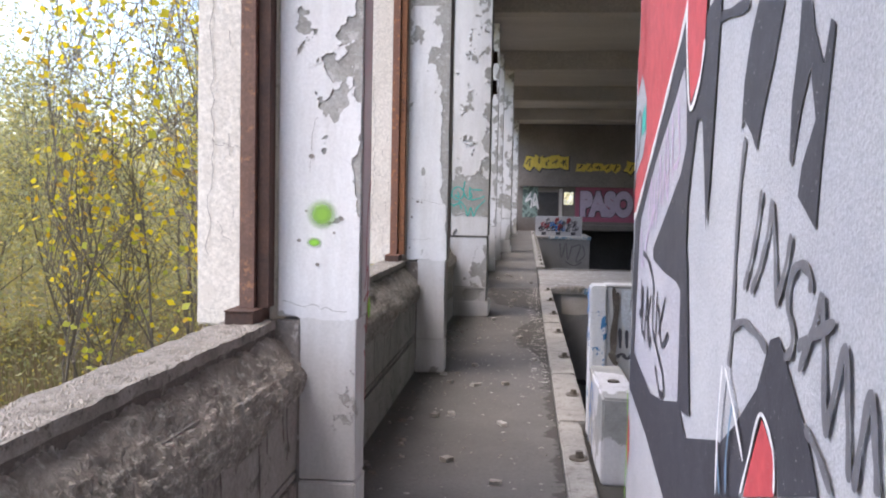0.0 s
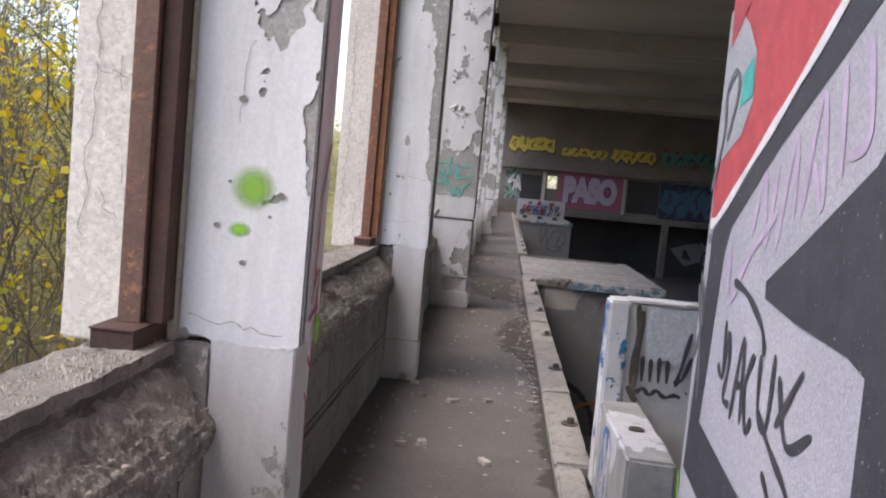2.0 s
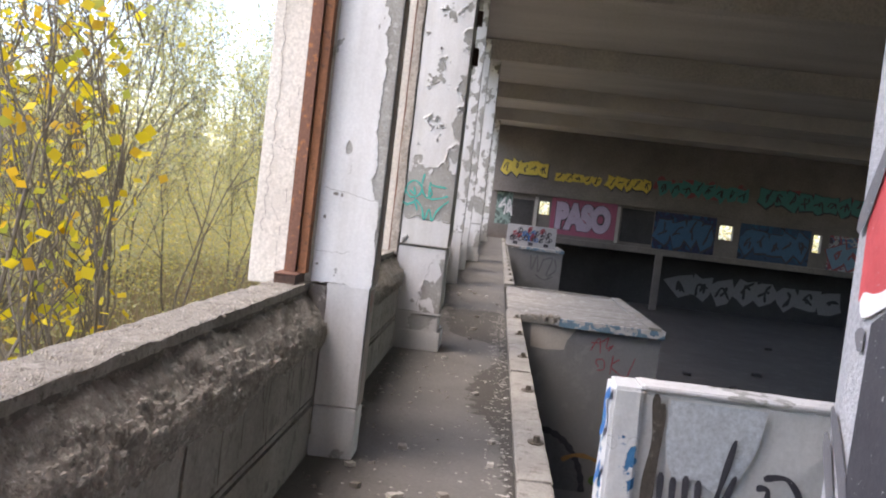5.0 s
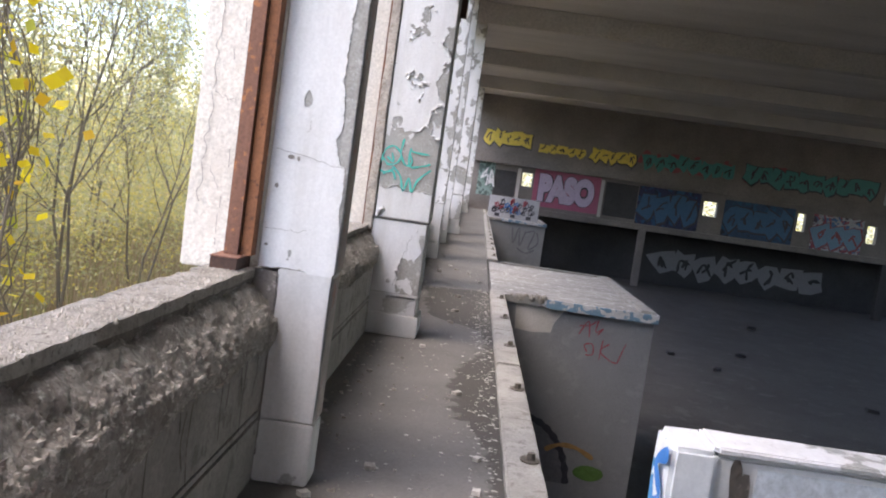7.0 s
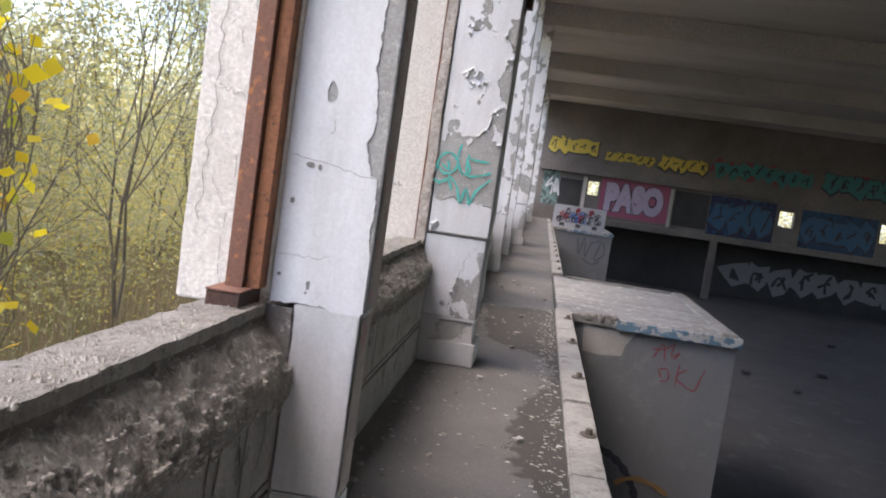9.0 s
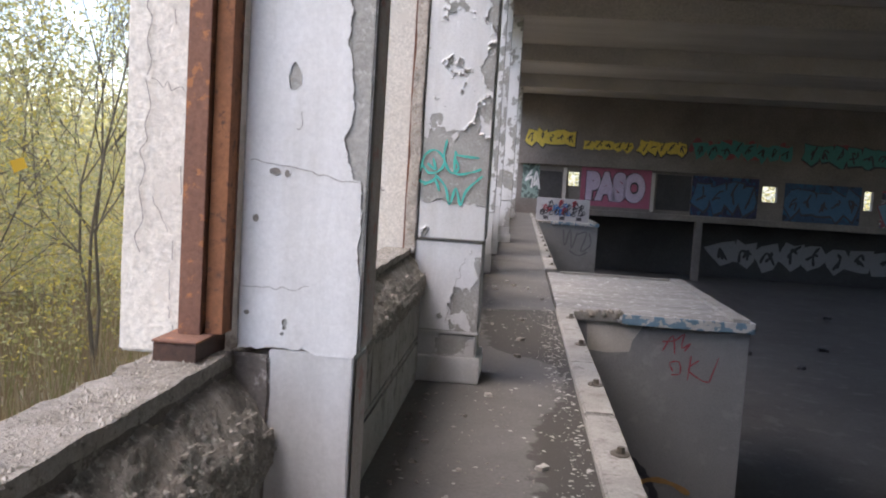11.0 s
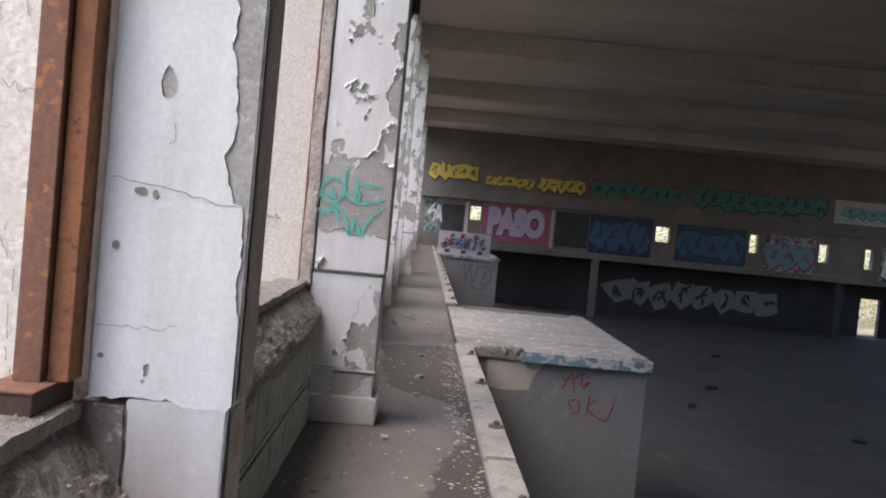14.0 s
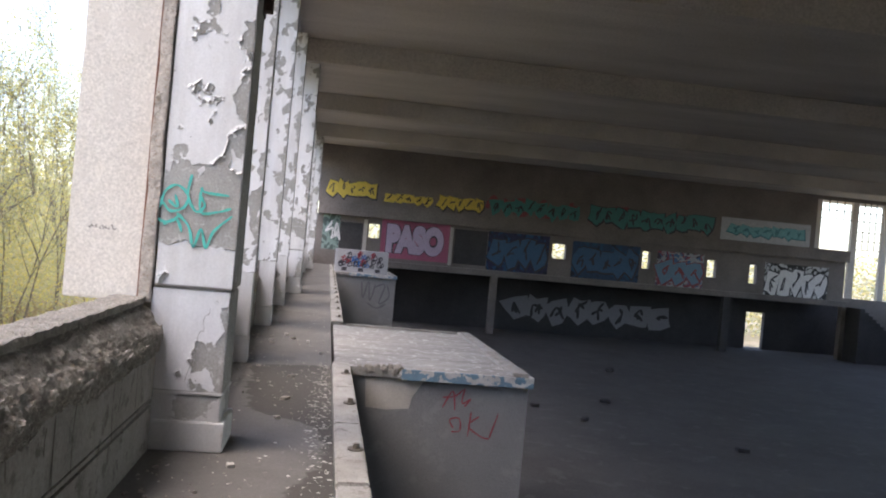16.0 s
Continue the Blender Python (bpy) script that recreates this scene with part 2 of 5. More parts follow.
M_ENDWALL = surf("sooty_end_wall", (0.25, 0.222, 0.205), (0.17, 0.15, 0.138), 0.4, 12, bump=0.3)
# near-black tone that carries the shade of the hall's deep parts
M_DARKWALL = surf("dark_wall_shade_in_colour", (0.075, 0.072, 0.073), (0.05, 0.048, 0.05), 0.5, 12, bump=0.3)
M_ARTWHITE = surf("painted_pebbledash", (0.52, 0.52, 0.54), (0.44, 0.44, 0.47), 2.0, 120, bump=0.55, dist=0.006)
M_LILACWALL = surf("pale_lilac_pebbledash", (0.50, 0.485, 0.53), (0.43, 0.42, 0.47), 2.0, 120, bump=0.55, dist=0.006)
M_BLACK = spray("black_spray", (0.05, 0.048, 0.06))
M_GREYSPRAY = spray("grey_spray", (0.15, 0.145, 0.16))
M_RED = spray("red_spray", (0.56, 0.075, 0.085))
M_WHITE = spray("white_spray", (0.78, 0.77, 0.77))
M_PINK = spray("pale_pink_spray", (0.50, 0.40, 0.53))
M_TEAL = spray("teal_spray", (0.06, 0.45, 0.39))
M_GREEN = spray("lime_spray", (0.22, 0.52, 0.03))
M_DULLGREEN = spray("dull_green_spray", (0.10, 0.20, 0.04))
M_BLUE = spray("blue_spray", (0.03, 0.16, 0.45))
M_PALEBLUE = spray("pale_blue_spray", (0.16, 0.27, 0.38))
M_DIMCRIM = spray("faded_crimson_spray", (0.34, 0.06, 0.08))
M_CRIMSON = spray("dark_red_spray", (0.33, 0.035, 0.05))
M_YELLOW = spray("yellow_spray", (0.72, 0.55, 0.10))
M_MAGENTA = spray("pink_ground_spray", (0.40, 0.11, 0.18))
M_LILAC = spray("lilac_spray", (0.56, 0.46, 0.60))
M_BARK = surf("grey_brown_bark", (0.21, 0.18, 0.135), (0.13, 0.11, 0.085), 6, 50, bump=0.8, stretch=(1, 1, 0.3))
M_LEAF = leafy("willow_leaves", [(0.38, 0.38, 0.16), (0.45, 0.43, 0.17), (0.56, 0.49, 0.15), (0.38, 0.39, 0.21), (0.60, 0.49, 0.12), (0.48, 0.45, 0.24)])
M_YLEAF = leafy("yellow_leaves", [(0.72, 0.55, 0.02), (0.62, 0.52, 0.03), (0.78, 0.62, 0.03), (0.66, 0.42, 0.03), (0.45, 0.46, 0.06)])
# autumn leaf colours made paler and greyer, distance haze painted in
M_FARLEAF = leafy("far_autumn_leaves_hazed", [(0.45, 0.44, 0.26), (0.52, 0.48, 0.25), (0.60, 0.53, 0.23), (0.47, 0.46, 0.31), (0.57, 0.48, 0.26), (0.65, 0.57, 0.23)])
M_GROUND = surf("dry_grass_ground", (0.36, 0.29, 0.20), (0.26, 0.23, 0.13), 0.6, 12, bump=1.0, dist=0.05)
M_GRASS = leafy("dry_grass_blades", [(0.34, 0.26, 0.16), (0.27, 0.20, 0.12), (0.40, 0.33, 0.20), (0.24, 0.23, 0.10)])
M_CHIP = surf("paint_chips", (0.62, 0.60, 0.56), (0.38, 0.36, 0.32), 9, 60)
M_DEBRIS = surf("rubble", (0.42, 0.39, 0.35), (0.24, 0.22, 0.19), 9, 60, bump=0.7)
M_STEEL = surf("oxidised_bolt_steel", (0.13, 0.115, 0.10), (0.20, 0.17, 0.14), 12, 80, rough=0.6, metal=0.6)
M_FRAME = surf("dark_window_steel", (0.10, 0.095, 0.09), (0.15, 0.13, 0.115), 4, 50, rough=0.6)


# ---------------------------------------------------------------- mesh helpers
def box_bm(bm, x0, x1, y0, y1, z0, z1, bevel=0.0):
    vs = [bm.verts.new(p) for p in ((x0, y0, z0), (x1, y0, z0), (x1, y1, z0), (x0, y1, z0),
                                    (x0, y0, z1), (x1, y0, z1), (x1, y1, z1), (x0, y1, z1))]
    fs = [bm.faces.new([vs[i] for i in f]) for f in ((0, 3, 2, 1), (4, 5, 6, 7), (0, 1, 5, 4), (1, 2, 6, 5), (2, 3, 7, 6), (3, 0, 4, 7))]
    if bevel:
        es = list({e for f in fs for e in f.edges})
        bmesh.ops.bevel(bm, geom=es, offset=bevel, segments=2, affect='EDGES', profile=0.6)
    return bm


def cyl_bm(bm, x, y, z0, z1, r, n=12, r2=None):
    bmesh.ops.create_cone(bm, cap_ends=True, segments=n, radius1=r, radius2=r if r2 is None else r2, depth=z1 - z0,
                          matrix=Matrix.Translation((x, y, (z0 + z1) / 2)))
    return bm


def part(name, bm, material, parent=None, label="", smooth=False):
    me = bpy.data.meshes.new(name)
    bmesh.ops.recalc_face_normals(bm, faces=bm.faces)
    bm.to_mesh(me)
    bm.free()
    me.materials.append(material)
    if smooth:
        me.polygons.foreach_set("use_smooth", [True] * len(me.polygons))
    ob = new(name, me)
    ob.parent = parent
    if label:
        ob["label"] = label
    return ob


def boxed(name, x0, x1, y0, y1, z0, z1, material, parent=None, label="", bevel=0.0):
    return part(name, box_bm(bmesh.new(), x0, x1, y0, y1, z0, z1, bevel), material, parent, label)


def setting(ob, label, category):
    return tagged(ob, label, category, kind="structure")


def empty(name, label, category, group="", at=(0, 0, 0)):
    ob = new(name)
    ob.location = at
    return tagged(ob, label, category, group)


def worn(ob, amount, size, seed=0.0, keep=None):
    """Chips and waves: moves the vertices of a cut-up mesh by noise."""
    for v in ob.data.vertices:
        d = noise.noise_vector(v.co * size + Vector((seed, seed, seed))) * amount
        d += noise.noise_vector(v.co * size * 3.7 + Vector((seed, 0, 3))) * amount * 0.5
        v.co += d
    return ob


def cut_up(bm, length):
    """Cuts long edges so that the mesh can be worn."""
    for axis in range(3):
        lo = min(v.co[axis] for v in bm.verts)
        hi = max(v.co[axis] for v in bm.verts)
        n = int((hi - lo) / length)
        for i in range(1, n + 1):
            c = Vector((0, 0, 0))
            c[axis] = lo + (hi - lo) * i / (n + 1)
            nrm = Vector((0, 0, 0))
            nrm[axis] = 1
            bmesh.ops.bisect_plane(bm, geom=bm.verts[:] + bm.edges[:] + bm.faces[:], plane_co=c, plane_no=nrm)
    return bm


def plane_map(axis, at):
    """From (u, z) on an upright wall to the world: axis 'x' is a wall of constant x, u runs along y."""
    if axis == 'art':
        def on_art(u, z, o=0.0):
            return (at + o * 0.4, u, z)
        return on_art
    return (lambda u, z, o=0.0: (at + o, u, z)) if axis == 'x' else (lambda u, z, o=0.0: (u, at + o, z))


def patch(name, pts, axis, at, material, parent, label="", proud=0.0):
    """A flat painted shape on a wall, slightly proud of it."""
    put = plane_map(axis, at)
    bm = bmesh.new()
    vs = [bm.verts.new(put(u, z, proud)) for u, z in pts]
    for tri in tessellate_polygon([[Vector((u, z, 0)) for u, z in pts]]):
        bm.faces.new([vs[i] for i in tri])
    return part(name, bm, material, parent, label)


def stroke(name, lines, width, axis, at, material, parent, label="", proud=0.0):
    """Hand-sprayed lines as flat ribbons, each line a part of its own."""
    put = plane_map(axis, at)
    made = []
    step = width * 0.0012 * (1 if proud > 0 else -1)
    for line in lines:
        bm = bmesh.new()
        pts = [Vector(p) for p in line]
        fine = []
        for i in range(len(pts) - 1):
            p0, p1, p2, p3 = pts[max(i - 1, 0)], pts[i], pts[i + 1], pts[min(i + 2, len(pts) - 1)]
            for k in range(6):
                s = k / 6
                fine.append(0.5 * ((2 * p1) + (p2 - p0) * s + (2 * p0 - 5 * p1 + 4 * p2 - p3) * s * s + (3 * p1 - p0 - 3 * p2 + p3) * s ** 3))
        fine.append(pts[-1])
        prev = None
        for i, p in enumerate(fine):
            d = (fine[min(i + 1, len(fine) - 1)] - fine[max(i - 1, 0)])
            d = d.normalized() if d.length > 1e-6 else Vector((1, 0))
            w = width * (0.5 if i not in (0, len(fine) - 1) else 0.28) * (0.9 + 0.2 * math.sin(i * 0.9))
            n = Vector((-d.y, d.x)) * w
            a, b = p + n, p - n
            lift = proud + step * (i + 7 * len(made))
            row = (bm.verts.new(put(a.x, a.y, lift)), bm.verts.new(put(b.x, b.y, lift)))
            if prev:
                bm.faces.new((prev[0], prev[1], row[1], row[0]))
            prev = row
        made.append(part(name, bm, material, parent, label))
    return made


def blob(name, u, z, r, axis, at, material, parent, label="", proud=0.0, seed=0, squash=1.0):
    pts = []
    for i in range(36):
        a = i / 36 * math.tau
        rr = r * (1 + 0.10 * noise.noise((math.cos(a) * 2 + seed, math.sin(a) * 2, seed)))
        pts.append((u + rr * math.cos(a), z + rr * squash * math.sin(a)))
    return patch(name, pts, axis, at, material, parent, label, proud)


def flat_word(text, u, z, height, width, at_y, material, parent, label, bold=0.02):
    """Lettering on a wall that faces the walker, with the built-in font, as a mesh."""
    cu = bpy.data.curves.new("lettering", 'FONT')
    cu.body = text
    cu.offset = bold
    tmp = bpy.data.objects.new("lettering", cu)
    scene.collection.objects.link(tmp)
    bpy.context.view_layer.update()
    me = bpy.data.meshes.new_from_object(tmp)
    bpy.data.objects.remove(tmp)
    co = np.empty(len(me.vertices) * 3)
    me.vertices.foreach_get("co", co)
    co = co.reshape(-1, 3)
    lo, hi = co.min(0), co.max(0)
    out = np.zeros_like(co)
    out[:, 0] = u + (co[:, 0] - lo[0]) / (hi[0] - lo[0]) * width
    out[:, 2] = z + (co[:, 1] - lo[1]) / (hi[1] - lo[1]) * height
    out[:, 1] = at_y
    me.vertices.foreach_set("co", out.ravel())
    me.materials.clear()
    me.materials.append(material)
    ob = new("lettering", me)
    ob.parent = parent
    ob["label"] = label
    return ob


# ---------------------------------------------------------------- the large structure
PITCH, FIRST = 3.89, 3.32          # spacing of the window columns
HALL_Z, CEIL_Z, BEAM_Z, END_Y, BACK_Y, RIGHT_X = -2.9, 6.25, 5.68, 50.0, -8.3, 34.0
SILL_Z, WIN_Z = 0.985, 5.5

ground = setting(boxed("ground", -400, 400, -400, 400, -3.6, -3.25, M_GROUND), "rough ground of dry brown grass outside", "ground")
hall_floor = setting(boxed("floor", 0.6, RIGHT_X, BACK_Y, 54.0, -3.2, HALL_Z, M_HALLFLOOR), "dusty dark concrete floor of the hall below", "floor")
walkway = setting(boxed("walkway", -1.1, 0.525, BACK_Y, END_Y, -0.28, 0.0, M_WALK), "grey screed walkway with dark damp stains", "walkway")
under = setting(boxed("wall_under_walkway", 0.35, 0.55, BACK_Y, END_Y, HALL_Z, -0.285, M_BLOCK), "grey plastered wall below the walkway", "wall")
ceiling_bm = bmesh.new()
box_bm(ceiling_bm, -1.3, RIGHT_X, BACK_Y, 54.0, CEIL_Z, CEIL_Z + 0.3)
ceiling = setting(part("ceiling", ceiling_bm, M_CEIL), "sooty grey concrete ceiling slabs", "ceiling")
for i in range(-2, 5):
    y = 11.1 + 2 * PITCH * i
    bm = box_bm(bmesh.new(), -0.7, RIGHT_X, y - 0.22, y + 0.22, BEAM_Z, CEIL_Z - 0.004, 0.02)
    setting(part("ceiling_beam", bm, M_BEAM), "pale sooty concrete beam spanning the hall", "beam")
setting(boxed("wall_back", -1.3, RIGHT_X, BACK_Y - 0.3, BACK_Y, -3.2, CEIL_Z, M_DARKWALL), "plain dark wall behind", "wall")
# unseen side; its row of openings is assumed, added to light the hall
east = setting(new("wall_east"), "plain unseen side wall of the hall with openings added for light", "wall")
boxed("base", RIGHT_X, RIGHT_X + 0.3, BACK_Y, 54.0, -3.2, 0.6, M_CEIL, east)
boxed("header", RIGHT_X, RIGHT_X + 0.3, BACK_Y, 54.0, 5.9, CEIL_Z, M_CEIL, east)
for i in range(17):
    boxed("pier", RIGHT_X, RIGHT_X + 0.3, BACK_Y + PITCH * i - 0.3, min(BACK_Y + PITCH * i + 0.3, 54.0), 0.6, 5.9, M_CEIL, east)
setting(boxed("wall_west_lintel", -1.12, -0.72, BACK_Y, END_Y, WIN_Z, CEIL_Z - 0.004, M_PAINT), "white painted lintel wall above the windows", "wall")
setting(boxed("wall_west_base", -1.12, -0.72, BACK_Y, END_Y, -3.2, -0.284, M_WALLCONC), "concrete wall below the walkway level", "wall")


# ---------------------------------------------------------------- window columns, posts and sill walls
def piece_of(col, at, k):
    inv = Matrix.Translation((-at[0], -at[1], 0))

    def piece(name, x0, x1, y0, y1, z0, z1, m, label="", wear=0.003, bevel=0.008):
        bm = cut_up(box_bm(bmesh.new(), x0, x1, y0, y1, z0, z1), 0.12)
        bmesh.ops.bevel(bm, geom=[e for e in bm.edges if e.is_manifold and e.calc_face_angle(0) > 1], offset=bevel, segments=2, affect='EDGES')
        ob = worn(part(name, bm, m, col, label), wear, 4, k)
        ob.matrix_parent_inverse = inv
        return ob
    return piece, inv


def paint_skin(col, inv, x0, x1, z0, z1, y, bias, seed, cell, curl, label):
    """The coat of paint that is left on a column: a thin sheet with torn, curling edges in front of the bare ground."""
    nu, nz = int((x1 - x0) / cell), int((z1 - z0) / cell)
    grid = {}
    for i in range(nu + 1):
        for j in range(nz + 1):
            u, z = x0 + (x1 - x0) * i / nu, z0 + (z1 - z0) * j / nz
            d = 1.1 * noise.noise((u * 6.0 + seed, seed * 3.1, z * 4.6)) + 0.65 * noise.noise((u * 13, seed * 1.7, z * 11)) + 0.42 * noise.noise((u * 31, seed, z * 27)) + 0.20 * noise.noise((u * 80, seed, z * 80))
            grid[i, j] = (u, z, d + bias(u, z))
    verts, faces, found = [], [], {}

    def point(a, b=None):
        key = (a, b)
        if key not in found:
            if b is None:
                u, z, h = grid[a]
            else:
                (u0, w0, h0), (u1, w1, h1) = grid[a], grid[b]
                s = h0 / (h0 - h1)
                u, z, h = u0 + (u1 - u0) * s, w0 + (w1 - w0) * s, 0.0
            lift = max(0.0, 1 - h / 0.22) ** 2 * curl * max(0.0, 0.35 + 1.3 * noise.noise((u * 7, seed + 5, z * 7)))
            found[key] = len(verts)
            verts.append((u, y - 0.0045 - lift, z))
        return found[key]

    for i in range(nu):
        for j in range(nz):
            for tri in (((i, j), (i + 1, j), (i + 1, j + 1)), ((i, j), (i + 1, j + 1), (i, j + 1))):
                poly = []
                for n, a in enumerate(tri):
                    b = tri[(n + 1) % 3]
                    if grid[a][2] > 0:
                        poly.append(point(a))
                    if (grid[a][2] > 0) != (grid[b][2] > 0):
                        poly.append(point(min(a, b), max(a, b)))
                if len(poly) > 2:
                    faces.append(poly)
    if not faces:
        return
    me = bpy.data.meshes.new("paint_coat")
    me.from_pydata(verts, [], faces)
    me.materials.append(M_SKIN)
    ob = new("paint_coat", me)
    ob.parent = col
    ob.matrix_parent_inverse = inv
    ob["label"] = label


def spot(u, z, cu, cz, ru, rz):
    return math.exp(-((u - cu) / ru) ** 2 - ((z - cz) / rz) ** 2)


def step(x, a, b):
    t = min(1.0, max(0.0, (x - a) / (b - a)))
    return t * t * (3 - 2 * t)


def slim_column(y, k):
    col = empty("window_column", "slim white concrete column with flaking paint", "column", "window columns", (-0.58, y, 0))
    piece, inv = piece_of(col, (-0.58, y), k)
    piece("shaft", -0.765, -0.405, y, y + 0.19, 1.0, WIN_Z, M_BARE, "", 0.002, 0.005)
    piece("lower_shaft", -0.665, -0.42, y - 0.004, y + 0.20, 0.30, 0.999, M_PLINTH, "scuffed grey lower shaft", 0.003, 0.004)
    piece("plinth", -0.67, -0.414, y - 0.012, y + 0.20, 0.002, 0.294, M_PLINTH, "chipped grey plinth", 0.004)
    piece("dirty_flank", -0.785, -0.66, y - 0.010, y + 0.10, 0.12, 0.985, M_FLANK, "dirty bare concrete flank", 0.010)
    piece("core", -0.90, -0.755, y + 0.10, y + 0.19, 0.90, WIN_Z, M_WALLCONC, "bare concrete core")
    piece("outer_jamb", -1.14, -0.885, y + 0.05, y + 0.44, 0.945, WIN_Z, M_JAMB, "cream rendered outer jamb")
    if k == 0:
        def bias(u, z):
            return 0.72 - 1.3 * spot(u, z, -0.53, 1.86, 0.07, 0.15) - 0.9 * step(u, -0.45, -0.41) * step(z, 1.3, 1.5) - 0.5 * step(z, 1.95, 2.3) - 0.9 * (1 - step(z, 0.985, 1.015))
    elif k == 1:
        def bias(u, z):
            return 0.80 - 1.5 * step(u, -0.50, -0.44) * step(z, 1.40, 1.60) - 2.8 * spot(u, z, -0.625, 1.77, 0.025, 0.05) - 0.9 * step(u, -0.43, -0.41) - 0.9 * (1 - step(z, 0.985, 1.015)) - 0.5 * step(z, 2.2, 2.6)
    else:
        def bias(u, z):
            return 0.32 - 0.5 * step(u, -0.5, -0.42) - 0.9 * (1 - step(z, 0.985, 1.015))
    paint_skin(col, inv, -0.758, -0.412, 0.988, 3.2 if k < 2 else WIN_Z, y, bias, 3.7 * k + 1.3, 0.008 if -1 < k < 2 else 0.025, 0.003, "flaking coat of white paint")
    return col


def main_column(y, k):
    col = empty("main_column", "broad white column with paint peeling off in plates", "column", "window columns", (-0.48, y, 0))
    piece, inv = piece_of(col, (-0.48, y), k)
    piece("shaft", -0.725, -0.225, y, y + 0.5, 1.07, BEAM_Z, M_BARE, "", 0.002)
    piece("lower_shaft", -0.735, -0.235, y + 0.012, y + 0.5, 0.38, 1.055, M_BARE, "scuffed grey lower shaft", 0.002)
    piece("collar", -0.73, -0.228, y + 0.004, y + 0.505, 0.365, 0.39, M_PLINTH)
    piece("lower_block", -0.735, -0.24, y + 0.014, y + 0.5, 0.19, 0.365, M_LOWPEEL)
    piece("plinth", -0.74, -0.205, y - 0.01, y + 0.52, 0.002, 0.195, M_PLINTH, "chipped grey plinth")
    piece("broken_edge", -0.815, -0.732, y - 0.02, y + 0.40, 0.95, WIN_Z, M_CREAMROUGH, "rough broken concrete edge", 0.012)
    piece("outer_jamb", -1.30, -0.83, y + 0.05, y + 0.46, 0.945, WIN_Z, M_JAMB, "cream rendered outer jamb")
    piece("steel_strip", -0.832, -0.815, y + 0.015, y + 0.1, 0.96, WIN_Z, M_RUST, "thin rusty steel strip", 0.002)

    def upper(u, z):
        b = 0.20 + 0.8 * (-0.40 - u) - 0.30 * step(u, -0.34, -0.28)
        b -= 0.95 * step(z, 1.32, 1.38) * (1 - step(z, 1.74, 1.92)) * (0.6 if k != 2 else 1.0)
        return b + 0.75 * (1 - step(z, 1.30, 1.36)) - 0.8 * spot(u, z, -0.66, 1.14, 0.05, 0.04) + 0.25 * step(z, 1.9, 2.2)

    def lower(u, z):
        return ((-0.44 + 0.28 * step(z, 0.62, 1.0)) - u) * 5.0 + 0.15
    fine = 0.008 if k == 2 else 0.025
    paint_skin(col, inv, -0.718, -0.232, 1.078, BEAM_Z if k > 2 else 4.2, y, upper, 2.1 * k + 0.4, fine, 0.014, "curling plates of white paint")
    paint_skin(col, inv, -0.728, -0.242, 0.395, 1.048, y + 0.012, lower, 1.9 * k + 6.1, fine, 0.009, "cracked coat of white paint")
    return col


def steel_post(y, dark):
    m = M_RUSTDARK if dark else M_RUST
    post = empty("steel_window_post", "rusty steel channel post standing on the sill", "post", "steel posts", (-0.83, y, SILL_Z))
    inv = Matrix.Translation((0.83, -y, -SILL_Z))
    foot = SILL_Z + 0.058
    for name, b, mm in (("web", (-0.895, -0.775, y - 0.02, y - 0.008, foot, WIN_Z), m),
                        ("channel", (-0.895, -0.831, y - 0.11, y - 0.02, foot, WIN_Z), M_RUST if not dark else M_RUSTDULL),
                        ("angle", (-0.827, -0.777, y - 0.085, y - 0.02, foot, WIN_Z), m if dark else M_ORANGE),
                        ("foot_plate", (-0.925, -0.80, y - 0.21, y + 0.03, foot - 0.007, foot), m),
                        ("foot_web", (-0.922, -0.803, y - 0.205, y + 0.02, SILL_Z - 0.004, foot - 0.008), M_RUSTDARK)):
        ob = part(name, worn_box(b), mm, post)
        ob.matrix_parent_inverse = inv


def worn_box(b):
    return box_bm(bmesh.new(), *b, 0.003)


